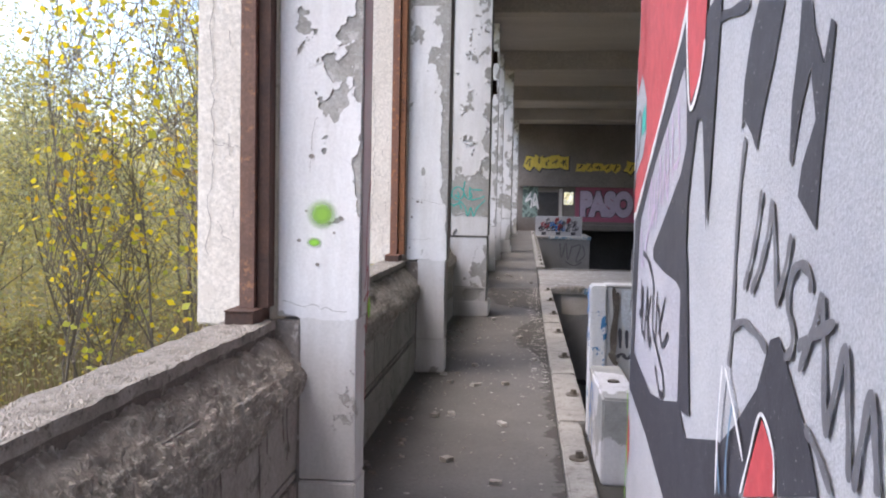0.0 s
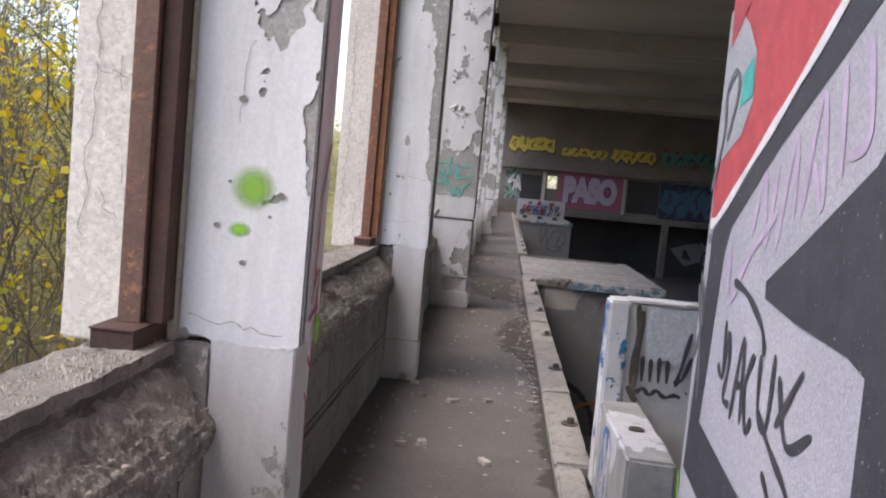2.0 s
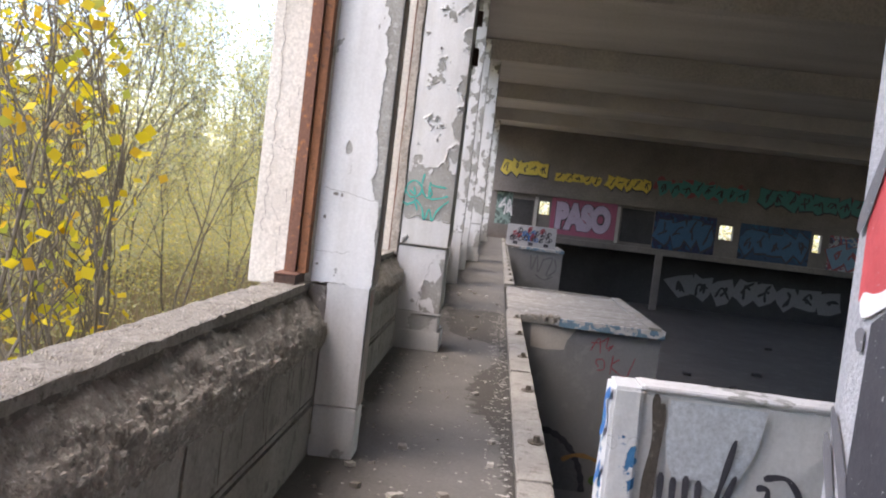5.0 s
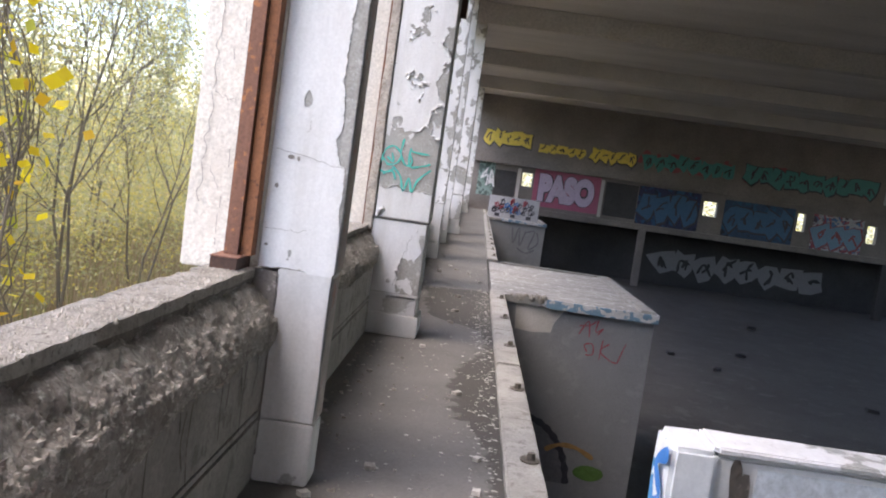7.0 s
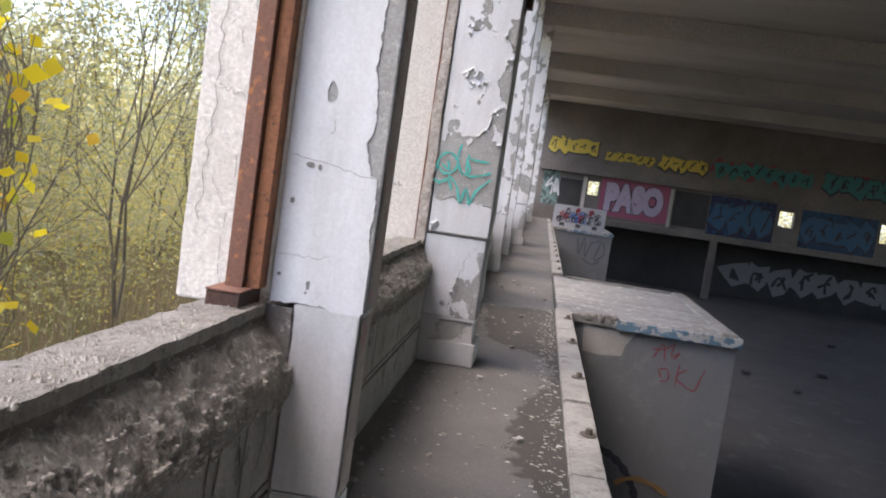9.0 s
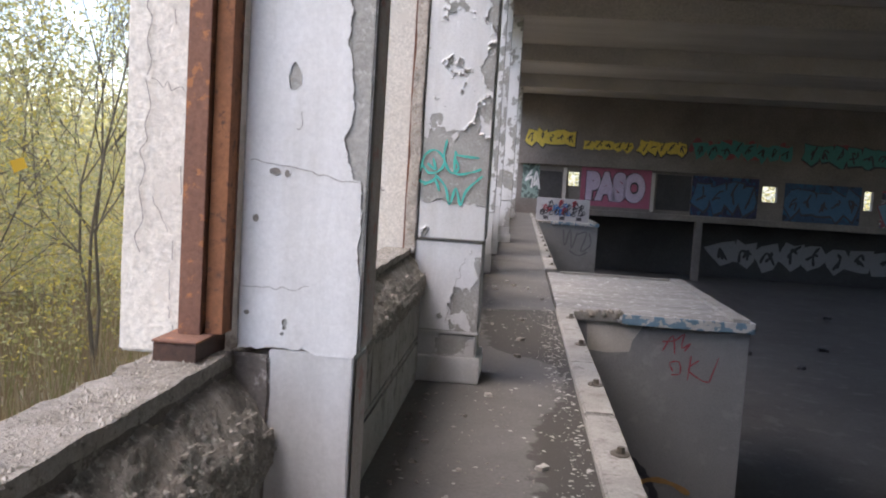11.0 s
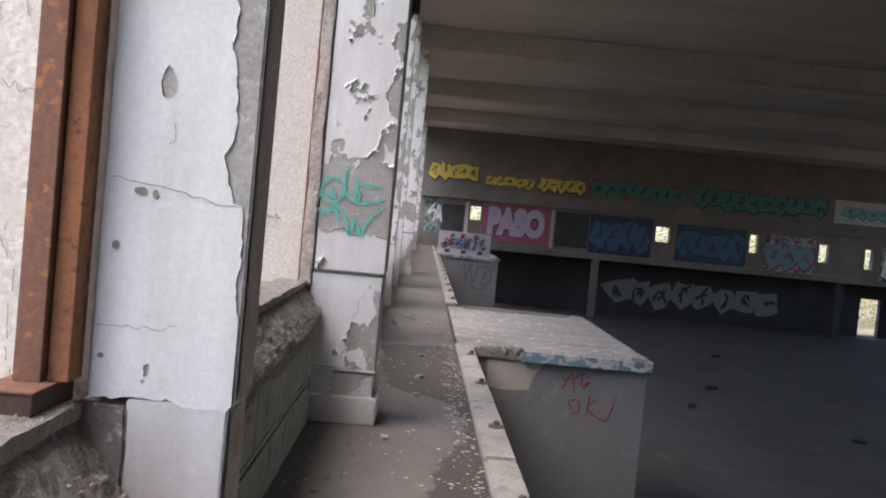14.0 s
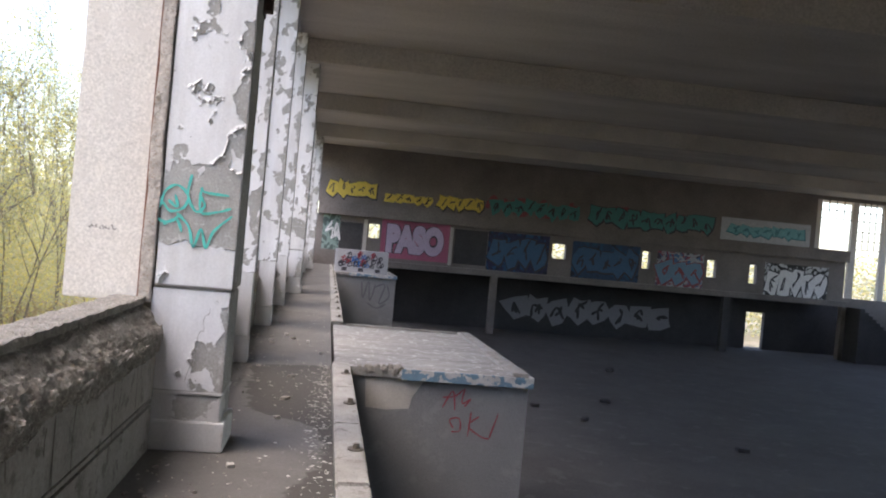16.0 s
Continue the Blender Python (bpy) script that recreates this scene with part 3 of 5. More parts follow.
def sill_wall(y0, y1, k):
    """One bay of the window wall: panel face, rough haunch, recessed neck and sill slab."""
    wall = setting(new("sill_wall"), "low stained concrete window wall with a crumbling haunch", "wall")
    boxed("panel", -1.08, -0.69, y0, y1, 0.0, 0.82, M_WALLCONC, wall)
    boxed("board", -0.688, -0.670, y0, y1, 0.345, 0.76, M_WALLCONC, wall, "", 0.005)
    boxed("board", -0.688, -0.672, y0, y1, 0.305, 0.332, M_WALLCONC, wall, "", 0.004)
    boxed("board", -0.688, -0.668, y0, y1, 0.004, 0.292, M_WALLCONC, wall, "", 0.005)
    near = -2 < k < 3
    n = int((y1 - y0) / (0.011 if near else 0.05))
    prof = ((-0.672, 0.625), (-0.652, 0.652), (-0.640, 0.685), (-0.636, 0.725), (-0.644, 0.760), (-0.658, 0.790), (-0.676, 0.815), (-0.698, 0.842), (-0.722, 0.872), (-0.748, 0.903), (-0.785, 0.930))
    bm = bmesh.new()
    rows = []
    for i in range(n + 1):
        y = y0 + (y1 - y0) * i / n
        row = []
        for j, (x, z) in enumerate(prof):
            a = 0.012 * (1 if j else 0.3)
            d = 1.3 * noise.noise((y * 11 + k, x * 16, z * 16)) + 1.1 * noise.noise((y * 31, x * 40, z * 40 + k)) * (1 if j < 7 else 0.35)
            sag = 0.02 * noise.noise((y * 2.1, k, 0.0))
            if j < 4:
                sag += (4 - j) * 0.022 * noise.noise((y * 1.7, k + 4.0, 1.0)) + (4 - j) * 0.012 * noise.noise((y * 11, k, 2.0))
            row.append(bm.verts.new((x + a * d, y, z + a * d + sag)))
        rows.append(row)
    for a, b in zip(rows, rows[1:]):
        for j in range(len(prof) - 1):
            bm.faces.new((a[j], a[j + 1], b[j + 1], b[j]))
    surface = [[v.co.copy() for v in row] for row in rows]
    if near:
        bmesh.ops.subdivide_edges(bm, edges=[e for e in bm.edges if abs(e.verts[0].co.y - e.verts[1].co.y) < 0.004 and e.calc_length() > 0.02], cuts=1)
        for v in bm.verts:
            v.co.x += 0.010 * noise.noise((v.co.x * 60, v.co.y * 60, v.co.z * 60)) + 0.006 * noise.noise((v.co.x * 130, v.co.y * 130, v.co.z * 130))
            v.co.z += 0.008 * noise.noise((v.co.z * 60, v.co.x * 60, v.co.y * 60))
    part("haunch", bm, M_ROUGH, wall, "crumbling exposed aggregate haunch")
    if near:
        r = random.Random(k)
        for name, count, lab in (("pebbles", 3600, "loose aggregate on the sill"), ("crumbs", 4200, "crumbling aggregate of the haunch")):
            bm = bmesh.new()
            for _ in range(count):
                y, s = r.uniform(y0, y1), 0.0025 + 0.0075 * r.random() ** 2
                if name == "pebbles":
                    p, out, up = Vector((r.uniform(-0.95, -0.768), y, SILL_Z)), Vector((0, 0, 1)), Vector((1, 0, 0))
                else:
                    v = surface[int((y - y0) / (y1 - y0) * n)][r.choice((1, 1, 2, 2, 3, 3, 4, 4, 5, 6, 7))]
                    p, out, up = Vector((v.x, y, v.z + r.uniform(-0.012, 0.012))), Vector((0.8, 0, 0.6)), Vector((-0.6, 0, 0.8))
                side = Vector((0, 1, 0))
                top = bm.verts.new(p + out * s * r.uniform(0.5, 1.0) + side * r.uniform(-s, s) * 0.4)
                ring = [bm.verts.new(p - out * 0.006 + (up * math.cos(a) + side * 1.3 * math.sin(a)) * s * r.uniform(0.8, 1.2)) for a in (0.2, 1.4, 2.6, 3.9, 5.2)]
                for i in range(5):
                    bm.faces.new((ring[i], ring[(i + 1) % 5], top))
            part(name, bm, M_AGG, wall, lab)["kind"] = "stuff"
        runs = []
        for _ in range(16):
            y, z, ln = r.uniform(y0 + 0.1, y1 - 0.1), r.uniform(0.62, 0.68), r.uniform(0.10, 0.34)
            runs.append([(y + r.uniform(-0.02, 0.02), z), (y + r.uniform(-0.02, 0.02), z - ln * 0.5), (y + r.uniform(-0.03, 0.03), z - ln)])
        stroke("dirt_run", runs, 0.014, 'x', -0.669, M_NECK, wall, "dark run of dirt", 0.001)
    # the slab's shadow on the neck is put into its dark colour
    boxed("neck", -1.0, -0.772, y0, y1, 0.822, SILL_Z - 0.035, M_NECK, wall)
    bm = cut_up(box_bm(bmesh.new(), -0.96, -0.765, y0, y1, SILL_Z - 0.04, SILL_Z), 0.06)
    worn(part("sill_slab", bm, M_SILL, wall, "chipped concrete sill"), 0.008, 17, k)
    bm = box_bm(bmesh.new(), -1.0, -0.955, y0, y1, 0.82, SILL_Z - 0.03, 0.004)
    part("outer_strip", bm, M_JAMB, wall)


KS = range(-2, 13)
for k in KS:
    y = FIRST + PITCH * k
    if k in (2, 6, 10):
        main_column(y, k)
    else:
        slim_column(y, k)
        if k < 6:
            steel_post(y, k == 0)
    depth = 0.52 if k in (2, 6, 10) else 0.21
    if k < 12:
        sill_wall(y + depth, y + PITCH - 0.012, k)


# ---------------------------------------------------------------- kerb along the edge
kerb = setting(new("kerb"), "worn concrete kerb along the walkway edge", "kerb")


def kerb_run(y0, y1, step, seed, wide=0.735):
    n = max(1, round((y1 - y0) / step))
    for i in range(n):
        a, b = y0 + (y1 - y0) * i / n, y0 + (y1 - y0) * (i + 1) / n
        bm = box_bm(bmesh.new(), 0.53, wide, a + 0.008, b - 0.008, -0.16, 0.045)
        if a < 21:
            bm = cut_up(bm, 0.12)
        bmesh.ops.bevel(bm, geom=[e for e in bm.edges if e.is_manifold and e.calc_face_angle(0) > 1], offset=0.012, segments=2, affect='EDGES')
        ob = worn(part("kerb_stone", bm, M_KERB, kerb), 0.006, 5, i + seed)
        ob.location.z = 0.004 * math.sin(i * 2.3)
        mid = (a + b) / 2
        bm = cyl_bm(bmesh.new(), wide - 0.065, mid, 0.042, 0.052, 0.055, 14)
        bmesh.ops.scale(bm, vec=(1, 1.25, 1), space=Matrix.Translation((0.065 - wide, -mid, 0)), verts=bm.verts)
        plate = part("bolt_plate", bm, M_STEEL, ob, "oxidised steel plate with a bolt stub")
        plate.matrix_parent_inverse = Matrix.Identity(4)
        bm = cyl_bm(bmesh.new(), wide - 0.06, mid, 0.05, 0.088, 0.026, 8, 0.021)
        part("bolt", bm, M_STEEL, ob)


kerb_run(-4.4, 5.50, 1.66, 90, 0.68)
kerb_run(5.51, 15.30, 1.66, 0)
kerb_run(19.95, 41.2, 1.66, 30)
kerb_run(44.5, 49.5, 1.66, 60)


# ---------------------------------------------------------------- projecting blocks beside the walkway
def projecting_block(y0, y1, x1, name, label):
    block = empty(name, label, "concrete block", "projecting blocks", (1.7, (y0 + y1) / 2, HALL_Z))
    inv = Matrix.Translation((-1.7, -(y0 + y1) / 2, -HALL_Z))

    def add(nm, b, m, lab="", wear=0.0, bevel=0.01):
        bm = box_bm(bmesh.new(), *b)
        if wear:
            bm = cut_up(bm, 0.16)
        bmesh.ops.bevel(bm, geom=[e for e in bm.edges if e.is_manifold and e.calc_face_angle(0) > 1], offset=bevel, segments=2, affect='EDGES')
        ob = part(nm, bm, m, block, lab)
        if wear:
            worn(ob, wear, 5, y0)
        ob.matrix_parent_inverse = inv
        return ob
    add("body", (0.56, x1 - 0.04, y0 + 0.07, y1 - 0.05, HALL_Z, -0.115), M_BLOCK)
    add("deck", (0.564, x1 - 0.02, y0 + 0.03, y1, -0.11, -0.004), M_BLOCKTOP, "worn deck with white scrapes", 0.004)
    add("edge_strip", (1.35, x1, y0, y0 + 0.028, -0.125, 0.004), M_BLUEEDGE, "flaking pale blue edge", 0.006)
    add("edge_strip", (x1 - 0.018, x1 + 0.012, y0 + 0.03, y1, -0.12, 0.004), M_BLUEEDGE)
    ln = (y1 - y0 - 0.1) / 3
    for i in range(3):
        add("coping", (x1 - 0.24, x1 - 0.03, y0 + 0.12 + ln * i, y0 + 0.06 + ln * (i + 1), -0.004, 0.035), M_KERB, "", 0.006)
    add("coping", (0.78, x1 - 0.26, y1 - 0.12, y1 - 0.02, -0.004, 0.03), M_KERB, "", 0.006)
    return block, inv


def painted(ob, inv):
    for o in (ob if isinstance(ob, list) else [ob]):
        o.matrix_parent_inverse = inv
    return ob


near_block, inv = projecting_block(15.30, 19.9, 2.93, "projecting_block", "grey plastered block with chipped pale blue deck edge")
painted(patch("cement_patch", [(0.80, -0.02), (0.93, -0.13), (0.96, -0.47), (1.20, -0.49), (1.47, -0.46), (1.50, -0.32), (1.62, -0.13), (1.33, -0.02)], 'y', 15.37, M_PATCH, near_block, "bare cement patch", -0.004), inv)
bm = bmesh.new()
for i in range(26):
    x = 0.8 + 0.55 * random.random()
    bmesh.ops.create_icosphere(bm, subdivisions=1, radius=0.03 + 0.04 * random.random(), matrix=pose(x, 15.36 + 0.03 * random.random(), -0.06 + 0.05 * random.random(), 40 * i, 20 * i, 0))
ob = worn(part("broken_edge", bm, M_ROUGH, near_block, "broken deck edge with aggregate"), 0.02, 20)
painted(ob, inv)
painted(stroke("graffiti", [[(1.87, -0.42), (1.98, -0.22), (2.02, -0.45)], [(1.86, -0.3), (2.0, -0.28), (2.1, -0.2)], [(2.12, -0.18), (2.1, -0.36), (2.2, -0.3), (2.13, -0.4)],
                            [(2.02, -0.66), (1.97, -0.56), (2.08, -0.54), (2.1, -0.68), (2.0, -0.7)], [(2.22, -0.45), (2.2, -0.75)], [(2.32, -0.5), (2.2, -0.62), (2.36, -0.74), (2.46, -0.76)], [(2.46, -0.76), (2.55, -0.45)]],
               0.018, 'y', 15.37, M_DIMCRIM, near_block, "dark red sprayed tag", -0.004), inv)
arch = [(1.25 + 0.75 * math.cos(a), -2.7 + 1.0 * math.sin(a)) for a in np.linspace(0.1, 3.04, 20)]
painted(patch("mural_figure", arch, 'y', 15.37, M_GREYSPRAY, near_block, "sprayed pale arch with a black outline", -0.004), inv)
painted(stroke("mural_outline", [arch], 0.10, 'y', 15.37, M_BLACK, near_block, "", -0.008), inv)
painted(blob("mural_spot", 2.3, -2.4, 0.22, 'y', 15.37, M_DULLGREEN, near_block, "dull green sprayed patch", -0.006, 3, 0.5), inv)
painted(stroke("mural_stroke", [[(1.64, -2.14), (1.84, -2.04), (2.09, -2.06), (2.34, -2.18)]], 0.07, 'y', 15.37, spray("ochre_spray", (0.40, 0.22, 0.08)), near_block, "ochre sprayed strokes", -0.012), inv)

far_block, inv2 = projecting_block(41.5, 45.8, 3.38, "projecting_block", "grey block carrying a low graffiti covered parapet")
painted(stroke("graffiti", [[(1.9, -0.3), (2.0, -1.0), (2.2, -0.3), (2.3, -1.1), (2.5, -0.4)], [(2.5, -0.5), (2.9, -0.4), (2.7, -1.2), (3.1, -0.9), (3.0, -0.4)], [(2.2, -1.2), (2.6, -1.4), (3.0, -1.2)]],
               0.06, 'y', 41.57, M_GREYSPRAY, far_block, "grey sprayed tag", -0.006), inv2)

far_parapet = empty("parapet_panel", "white parapet panel covered in black and blue tags", "parapet", at=(1.8, 42.2, 0))
invp = Matrix.Translation((-1.8, -42.2, 0))
painted(part("panel", box_bm(bmesh.new(), 0.70, 2.98, 42.1, 42.28, 0.005, 0.98, 0.02), M_ARTWHITE, far_parapet), invp)
# drain holes are not cut: black plates paint the darkness inside
for x in (1.12, 1.83, 2.55):
    painted(part("drain_hole", box_bm(bmesh.new(), x - 0.11, x + 0.11, 42.092, 42.11, 0.06, 0.21), M_BLACK, far_parapet, "black plate painting the shade in a drain hole"), invp)
rnd = random.Random(4)
for j, m in enumerate((M_BLACK, M_BLACK, M_BLUE, M_CRIMSON, M_BLACK)):
    lines = []
    for i in range(6 if m is M_BLACK else 5):
        u = 0.8 + 2.0 * (i + rnd.random() * 0.6) / 6
        if m is M_BLUE:
            u = 1.4 + 0.7 * i / 5
        v = 0.3 + 0.5 * rnd.random()
        lines.append([(u, v), (u + 0.12, v + 0.2 * rnd.random()), (u + 0.02, v - 0.15), (u + 0.2, v - 0.1 + 0.2 * rnd.random()), (u + 0.12, v + 0.12)])
    lines = [[(min(2.93, p[0]), max(0.27, min(0.93, p[1]))) for p in ln] for ln in lines]
    painted(stroke("tag", lines, 0.045, 'y', 42.1, m, far_parapet, "sprayed tag", -0.004 - 0.004 * j), invp)


# ---------------------------------------------------------------- graffiti wall and stepped parapet by the walkway
AX = 0.765
bm = bmesh.new()
outline = ((AX, BACK_Y), (AX, 3.66), (AX + 0.006, 3.70), (AX + 0.05, 3.71), (1.10, 3.71), (1.10, BACK_Y))
rings = [[bm.verts.new((px, py, z)) for px, py in outline] for z in (HALL_Z, CEIL_Z - 0.004)]
bm.faces.new(rings[0])
bm.faces.new(rings[1])
for i in range(6):
    bm.faces.new((rings[0][i], rings[0][(i + 1) % 6], rings[1][(i + 1) % 6], rings[1][i]))
art = setting(part("wall_graffiti", bm, M_ARTWHITE), "pebbledashed wall end covered with a large graffiti piece", "wall")
setting(boxed("landing", 0.69, 2.6, BACK_Y, 5.30, -0.28, -0.004, M_WALK), "grey screed landing beside the walkway", "floor")


def art_patch(name, pts, m, level, label=""):
    return patch(name, pts, 'art', AX, m, art, label, -0.003 * level)


art_patch("red_shape", [(3.66, 2.6), (3.63, 2.05), (3.64, 1.95), (3.60, 1.72), (3.66, 1.56), (3.655, 1.455), (3.58, 1.46), (3.45, 1.52), (3.30, 1.61), (3.06, 1.75), (2.80, 1.91), (2.58, 2.05), (2.35, 2.25), (2.0, 2.6)], M_RED, 1, "red sprayed field")
art_patch("white_shape", [(3.69, 2.10), (3.60, 2.10), (3.46, 2.02), (3.36, 1.93), (3.34, 1.80), (3.42, 1.71), (3.56, 1.66), (3.68, 1.62)], M_ARTWHITE, 2, "white bubble")
art_patch("red_shape", [(3.67, 2.15), (3.50, 2.4), (3.44, 2.12), (3.54, 2.04), (3.64, 1.98)], M_RED, 3, "small red flame")
art_patch("teal_shape", [(3.46, 1.88), (3.37, 1.92), (3.345, 1.81), (3.46, 1.79)], M_TEAL, 4, "teal patch")
stroke("black_line", [[(3.68, 1.55), (3.60, 1.72), (3.62, 1.84), (3.54, 1.90), (3.49, 1.84), (3.56, 1.70)], [(3.69, 1.02), (3.60, 1.16), (3.68, 1.30)], [(3.69, 1.26), (3.60, 1.08), (3.56, 0.92)], [(3.63, 1.42), (3.62, 1.39)]],
       0.026, 'art', AX, M_GREYSPRAY, art, "thin sprayed squiggles", -0.012)
art_patch("pink_shade", [(3.45, 1.44), (3.05, 1.69), (2.75, 1.83), (2.51, 1.96), (2.42, 1.66), (2.60, 1.53), (3.02, 1.30), (2.44, 1.27), (2.44, 0.90), (3.30, 0.80), (3.52, 0.86)], M_LILACWALL, 2, "pale lilac letter face")
art_patch("black_outline", [(3.60, 1.43), (3.46, 1.505), (3.08, 1.715), (2.80, 1.875), (2.55, 2.04), (2.45, 2.12), (2.2, 2.6), (2.05, 2.6), (2.32, 2.1), (2.42, 1.98), (2.51, 1.93),
                            (2.76, 1.80), (3.05, 1.66), (3.40, 1.45), (3.44, 1.38), (3.50, 0.87), (3.58, 0.72), (3.63, 0.69)], M_BLACK, 3, "black outline")
stroke("white_rim", [[(3.64, 1.45), (3.55, 1.475), (3.30, 1.615), (3.05, 1.755), (2.78, 1.915), (2.5, 2.10), (2.3, 2.35)]], 0.032, 'art', AX, M_WHITE, art, "white rim", -0.012)
art_patch("black_band", [(3.63, 0.69), (3.51, 0.87), (3.0, 0.80), (2.70, 0.84), (2.43, 0.90), (2.29, 0.825), (1.89, 0.93), (1.76, 0.93), (1.66, 0.86), (1.75, 0.62), (2.0, 0.52), (2.5, 0.50), (3.08, 0.62)], M_BLACK, 4, "thick black lower band")
art_patch("black_arrow", [(3.02, 1.30), (3.03, 1.34), (2.80, 1.45), (2.50, 1.60), (2.42, 1.68), (2.44, 1.82), (2.50, 1.93), (2.44, 2.02), (2.38, 1.80), (2.25, 1.90), (2.2, 2.02), (2.0, 2.05), (2.04, 1.80), (2.07, 1.58), (2.103, 1.433), (2.15, 1.60), (2.20, 1.74), (2.27, 1.74), (2.33, 1.62), (2.37, 1.52), (2.37, 1.36),
                          (2.345, 1.33), (2.24, 0.90), (2.43, 0.88), (2.44, 1.24), (2.52, 1.26), (2.8, 1.275)], M_BLACK, 5, "black arrow shape")
art_patch("red_drop", [(2.50, 2.6), (2.45, 1.99), (2.365, 1.80), (2.24, 1.86), (2.19, 1.94), (2.1, 2.6)], M_RED, 7, "red drop with a white rim")
stroke("white_rim", [[(2.47, 2.1), (2.44, 1.95), (2.365, 1.785), (2.235, 1.85), (2.18, 1.95)]], 0.024, 'art', AX, M_WHITE, art, "white rim", -0.024)
stroke("pink_tag", [[(3.20, 1.44), (3.14, 1.60), (3.08, 1.42), (3.04, 1.62)], [(3.00, 1.42), (2.94, 1.68), (2.90, 1.5)], [(2.86, 1.5), (2.80, 1.76), (2.74, 1.52), (2.82, 1.62)], [(2.70, 1.80), (2.66, 1.58)], [(2.60, 1.84), (2.55, 1.66), (2.64, 1.62)],
                   [(3.36, 1.34), (3.38, 1.40), (3.33, 1.25), (3.2, 1.38), (3.02, 1.5)]], 0.024, 'art', AX, M_PINK, art, "faded pink scribble", -0.010)
stroke("black_tag", [[(3.33, 1.20), (3.31, 1.05)], [(3.37, 1.07), (3.31, 1.05), (3.29, 1.17), (3.26, 1.10), (3.28, 1.0), (3.22, 0.99)],
                    [(3.20, 0.96), (3.15, 1.18), (3.11, 0.97)], [(3.19, 1.06), (3.12, 1.06)], [(3.05, 1.16), (3.10, 1.07), (3.06, 0.97), (3.02, 1.01)], [(3.00, 1.17), (2.98, 1.04), (2.91, 1.02), (2.90, 1.19)],
                    [(2.98, 1.04), (2.86, 0.98), (2.74, 0.93), (2.70, 0.87), (2.78, 0.85), (2.90, 0.92)], [(2.85, 1.04), (2.72, 1.19)], [(2.86, 1.15), (2.77, 1.02), (2.64, 1.08)],
                    [(3.30, 1.31), (3.16, 1.29), (3.02, 1.23), (2.98, 1.17)]], 0.024, 'art', AX, M_BLACK, art, "black handwritten tag", -0.012)
art_patch("black_bar", [(1.658, 1.931), (1.714, 1.866), (1.758, 1.774), (1.77, 1.664), (1.742, 1.689), (1.675, 1.65), (1.633, 1.614), (1.584, 1.703), (1.525, 1.785), (1.471, 1.887)], M_BLACK, 3, "black bar")
art_patch("black_zigzag", [(1.369, 1.863), (1.377, 1.784), (1.404, 1.691), (1.406, 1.583), (1.388, 1.57), (1.349, 1.668), (1.307, 1.733), (1.27, 1.643), (1.332, 1.571), (1.349, 1.516), (1.247, 1.46), (1.237, 1.552), (1.217, 1.668), (1.193, 1.787), (1.216, 1.798), (1.242, 1.73), (1.294, 1.799), (1.312, 1.849)], M_BLACK, 3, "black zigzag")
art_patch("black_mass", [(1.472, 1.242), (1.415, 1.257), (1.338, 1.192), (1.256, 1.131), (1.216, 1.088), (1.177, 1.036), (1.384, 0.965), (1.408, 1.04), (1.505, 1.094), (1.584, 0.978), (1.663, 0.874), (1.859, 0.8), (1.847, 0.938), (1.724, 1.009), (1.553, 1.129)], M_BLACK, 5, "black mass")
art_patch("red_flame", [(1.503, 1.08), (1.422, 1.037), (1.406, 0.957), (1.625, 0.881), (1.576, 0.971)], M_RED, 6, "red flame with a white rim")
stroke("white_rim", [[(1.637, 0.883), (1.577, 0.98), (1.504, 1.089), (1.411, 1.043), (1.395, 0.966)]], 0.012, 'art', AX, M_WHITE, art, "white rim", -0.027)
stroke("grey_shade", [[(1.728, 1.65), (1.762, 1.53), (1.778, 1.385), (1.786, 1.216), (1.808, 1.127)]], 0.028, 'art', AX, M_GREYSPRAY, art, "soft grey shade line", -0.01)
stroke("grey_shade", [[(2.082, 1.983), (1.892, 1.959), (1.732, 1.941)]], 0.03, 'art', AX, M_BLACK, art, "dark upper outline", -0.01)
stroke("grey_tag", [[(1.57, 1.532), (1.599, 1.452), (1.636, 1.384), (1.686, 1.319)], [(1.494, 1.513), (1.521, 1.436), (1.57, 1.369), (1.626, 1.317)], [(1.493, 1.508), (1.461, 1.404), (1.443, 1.314)], [(1.364, 1.449), (1.395, 1.383), (1.442, 1.311)], [(1.25, 1.355), (1.26, 1.387), (1.314, 1.397), (1.361, 1.369), (1.37, 1.318), (1.334, 1.278), (1.344, 1.24), (1.38, 1.225)], [(1.192, 1.361), (1.231, 1.297), (1.295, 1.215)], [(1.192, 1.361), (1.175, 1.262), (1.159, 1.145)], [(1.308, 1.254), (1.234, 1.285), (1.131, 1.322)], [(1.156, 1.139), (1.119, 1.223), (1.083, 1.292), (1.066, 1.201), (1.05, 1.101)], [(1.032, 1.094), (1.01, 1.182), (0.983, 1.245), (0.962, 1.164), (0.95, 1.115)], [(1.77, 1.224), (1.68, 1.247), (1.569, 1.238), (1.49, 1.216)], [(1.251, 1.128), (1.185, 1.105), (1.119, 1.061)]], 0.022, 'art', AX, M_GREYSPRAY, art, "grey handwritten tag", -0.016)
stroke("pale_flash", [[(1.825, 1.124), (1.85, 0.987), (1.851, 0.81)], [(1.798, 1.124), (1.71, 1.054), (1.611, 0.962)]], 0.014, 'art', AX, M_WHITE, art, "white highlights", -0.034)
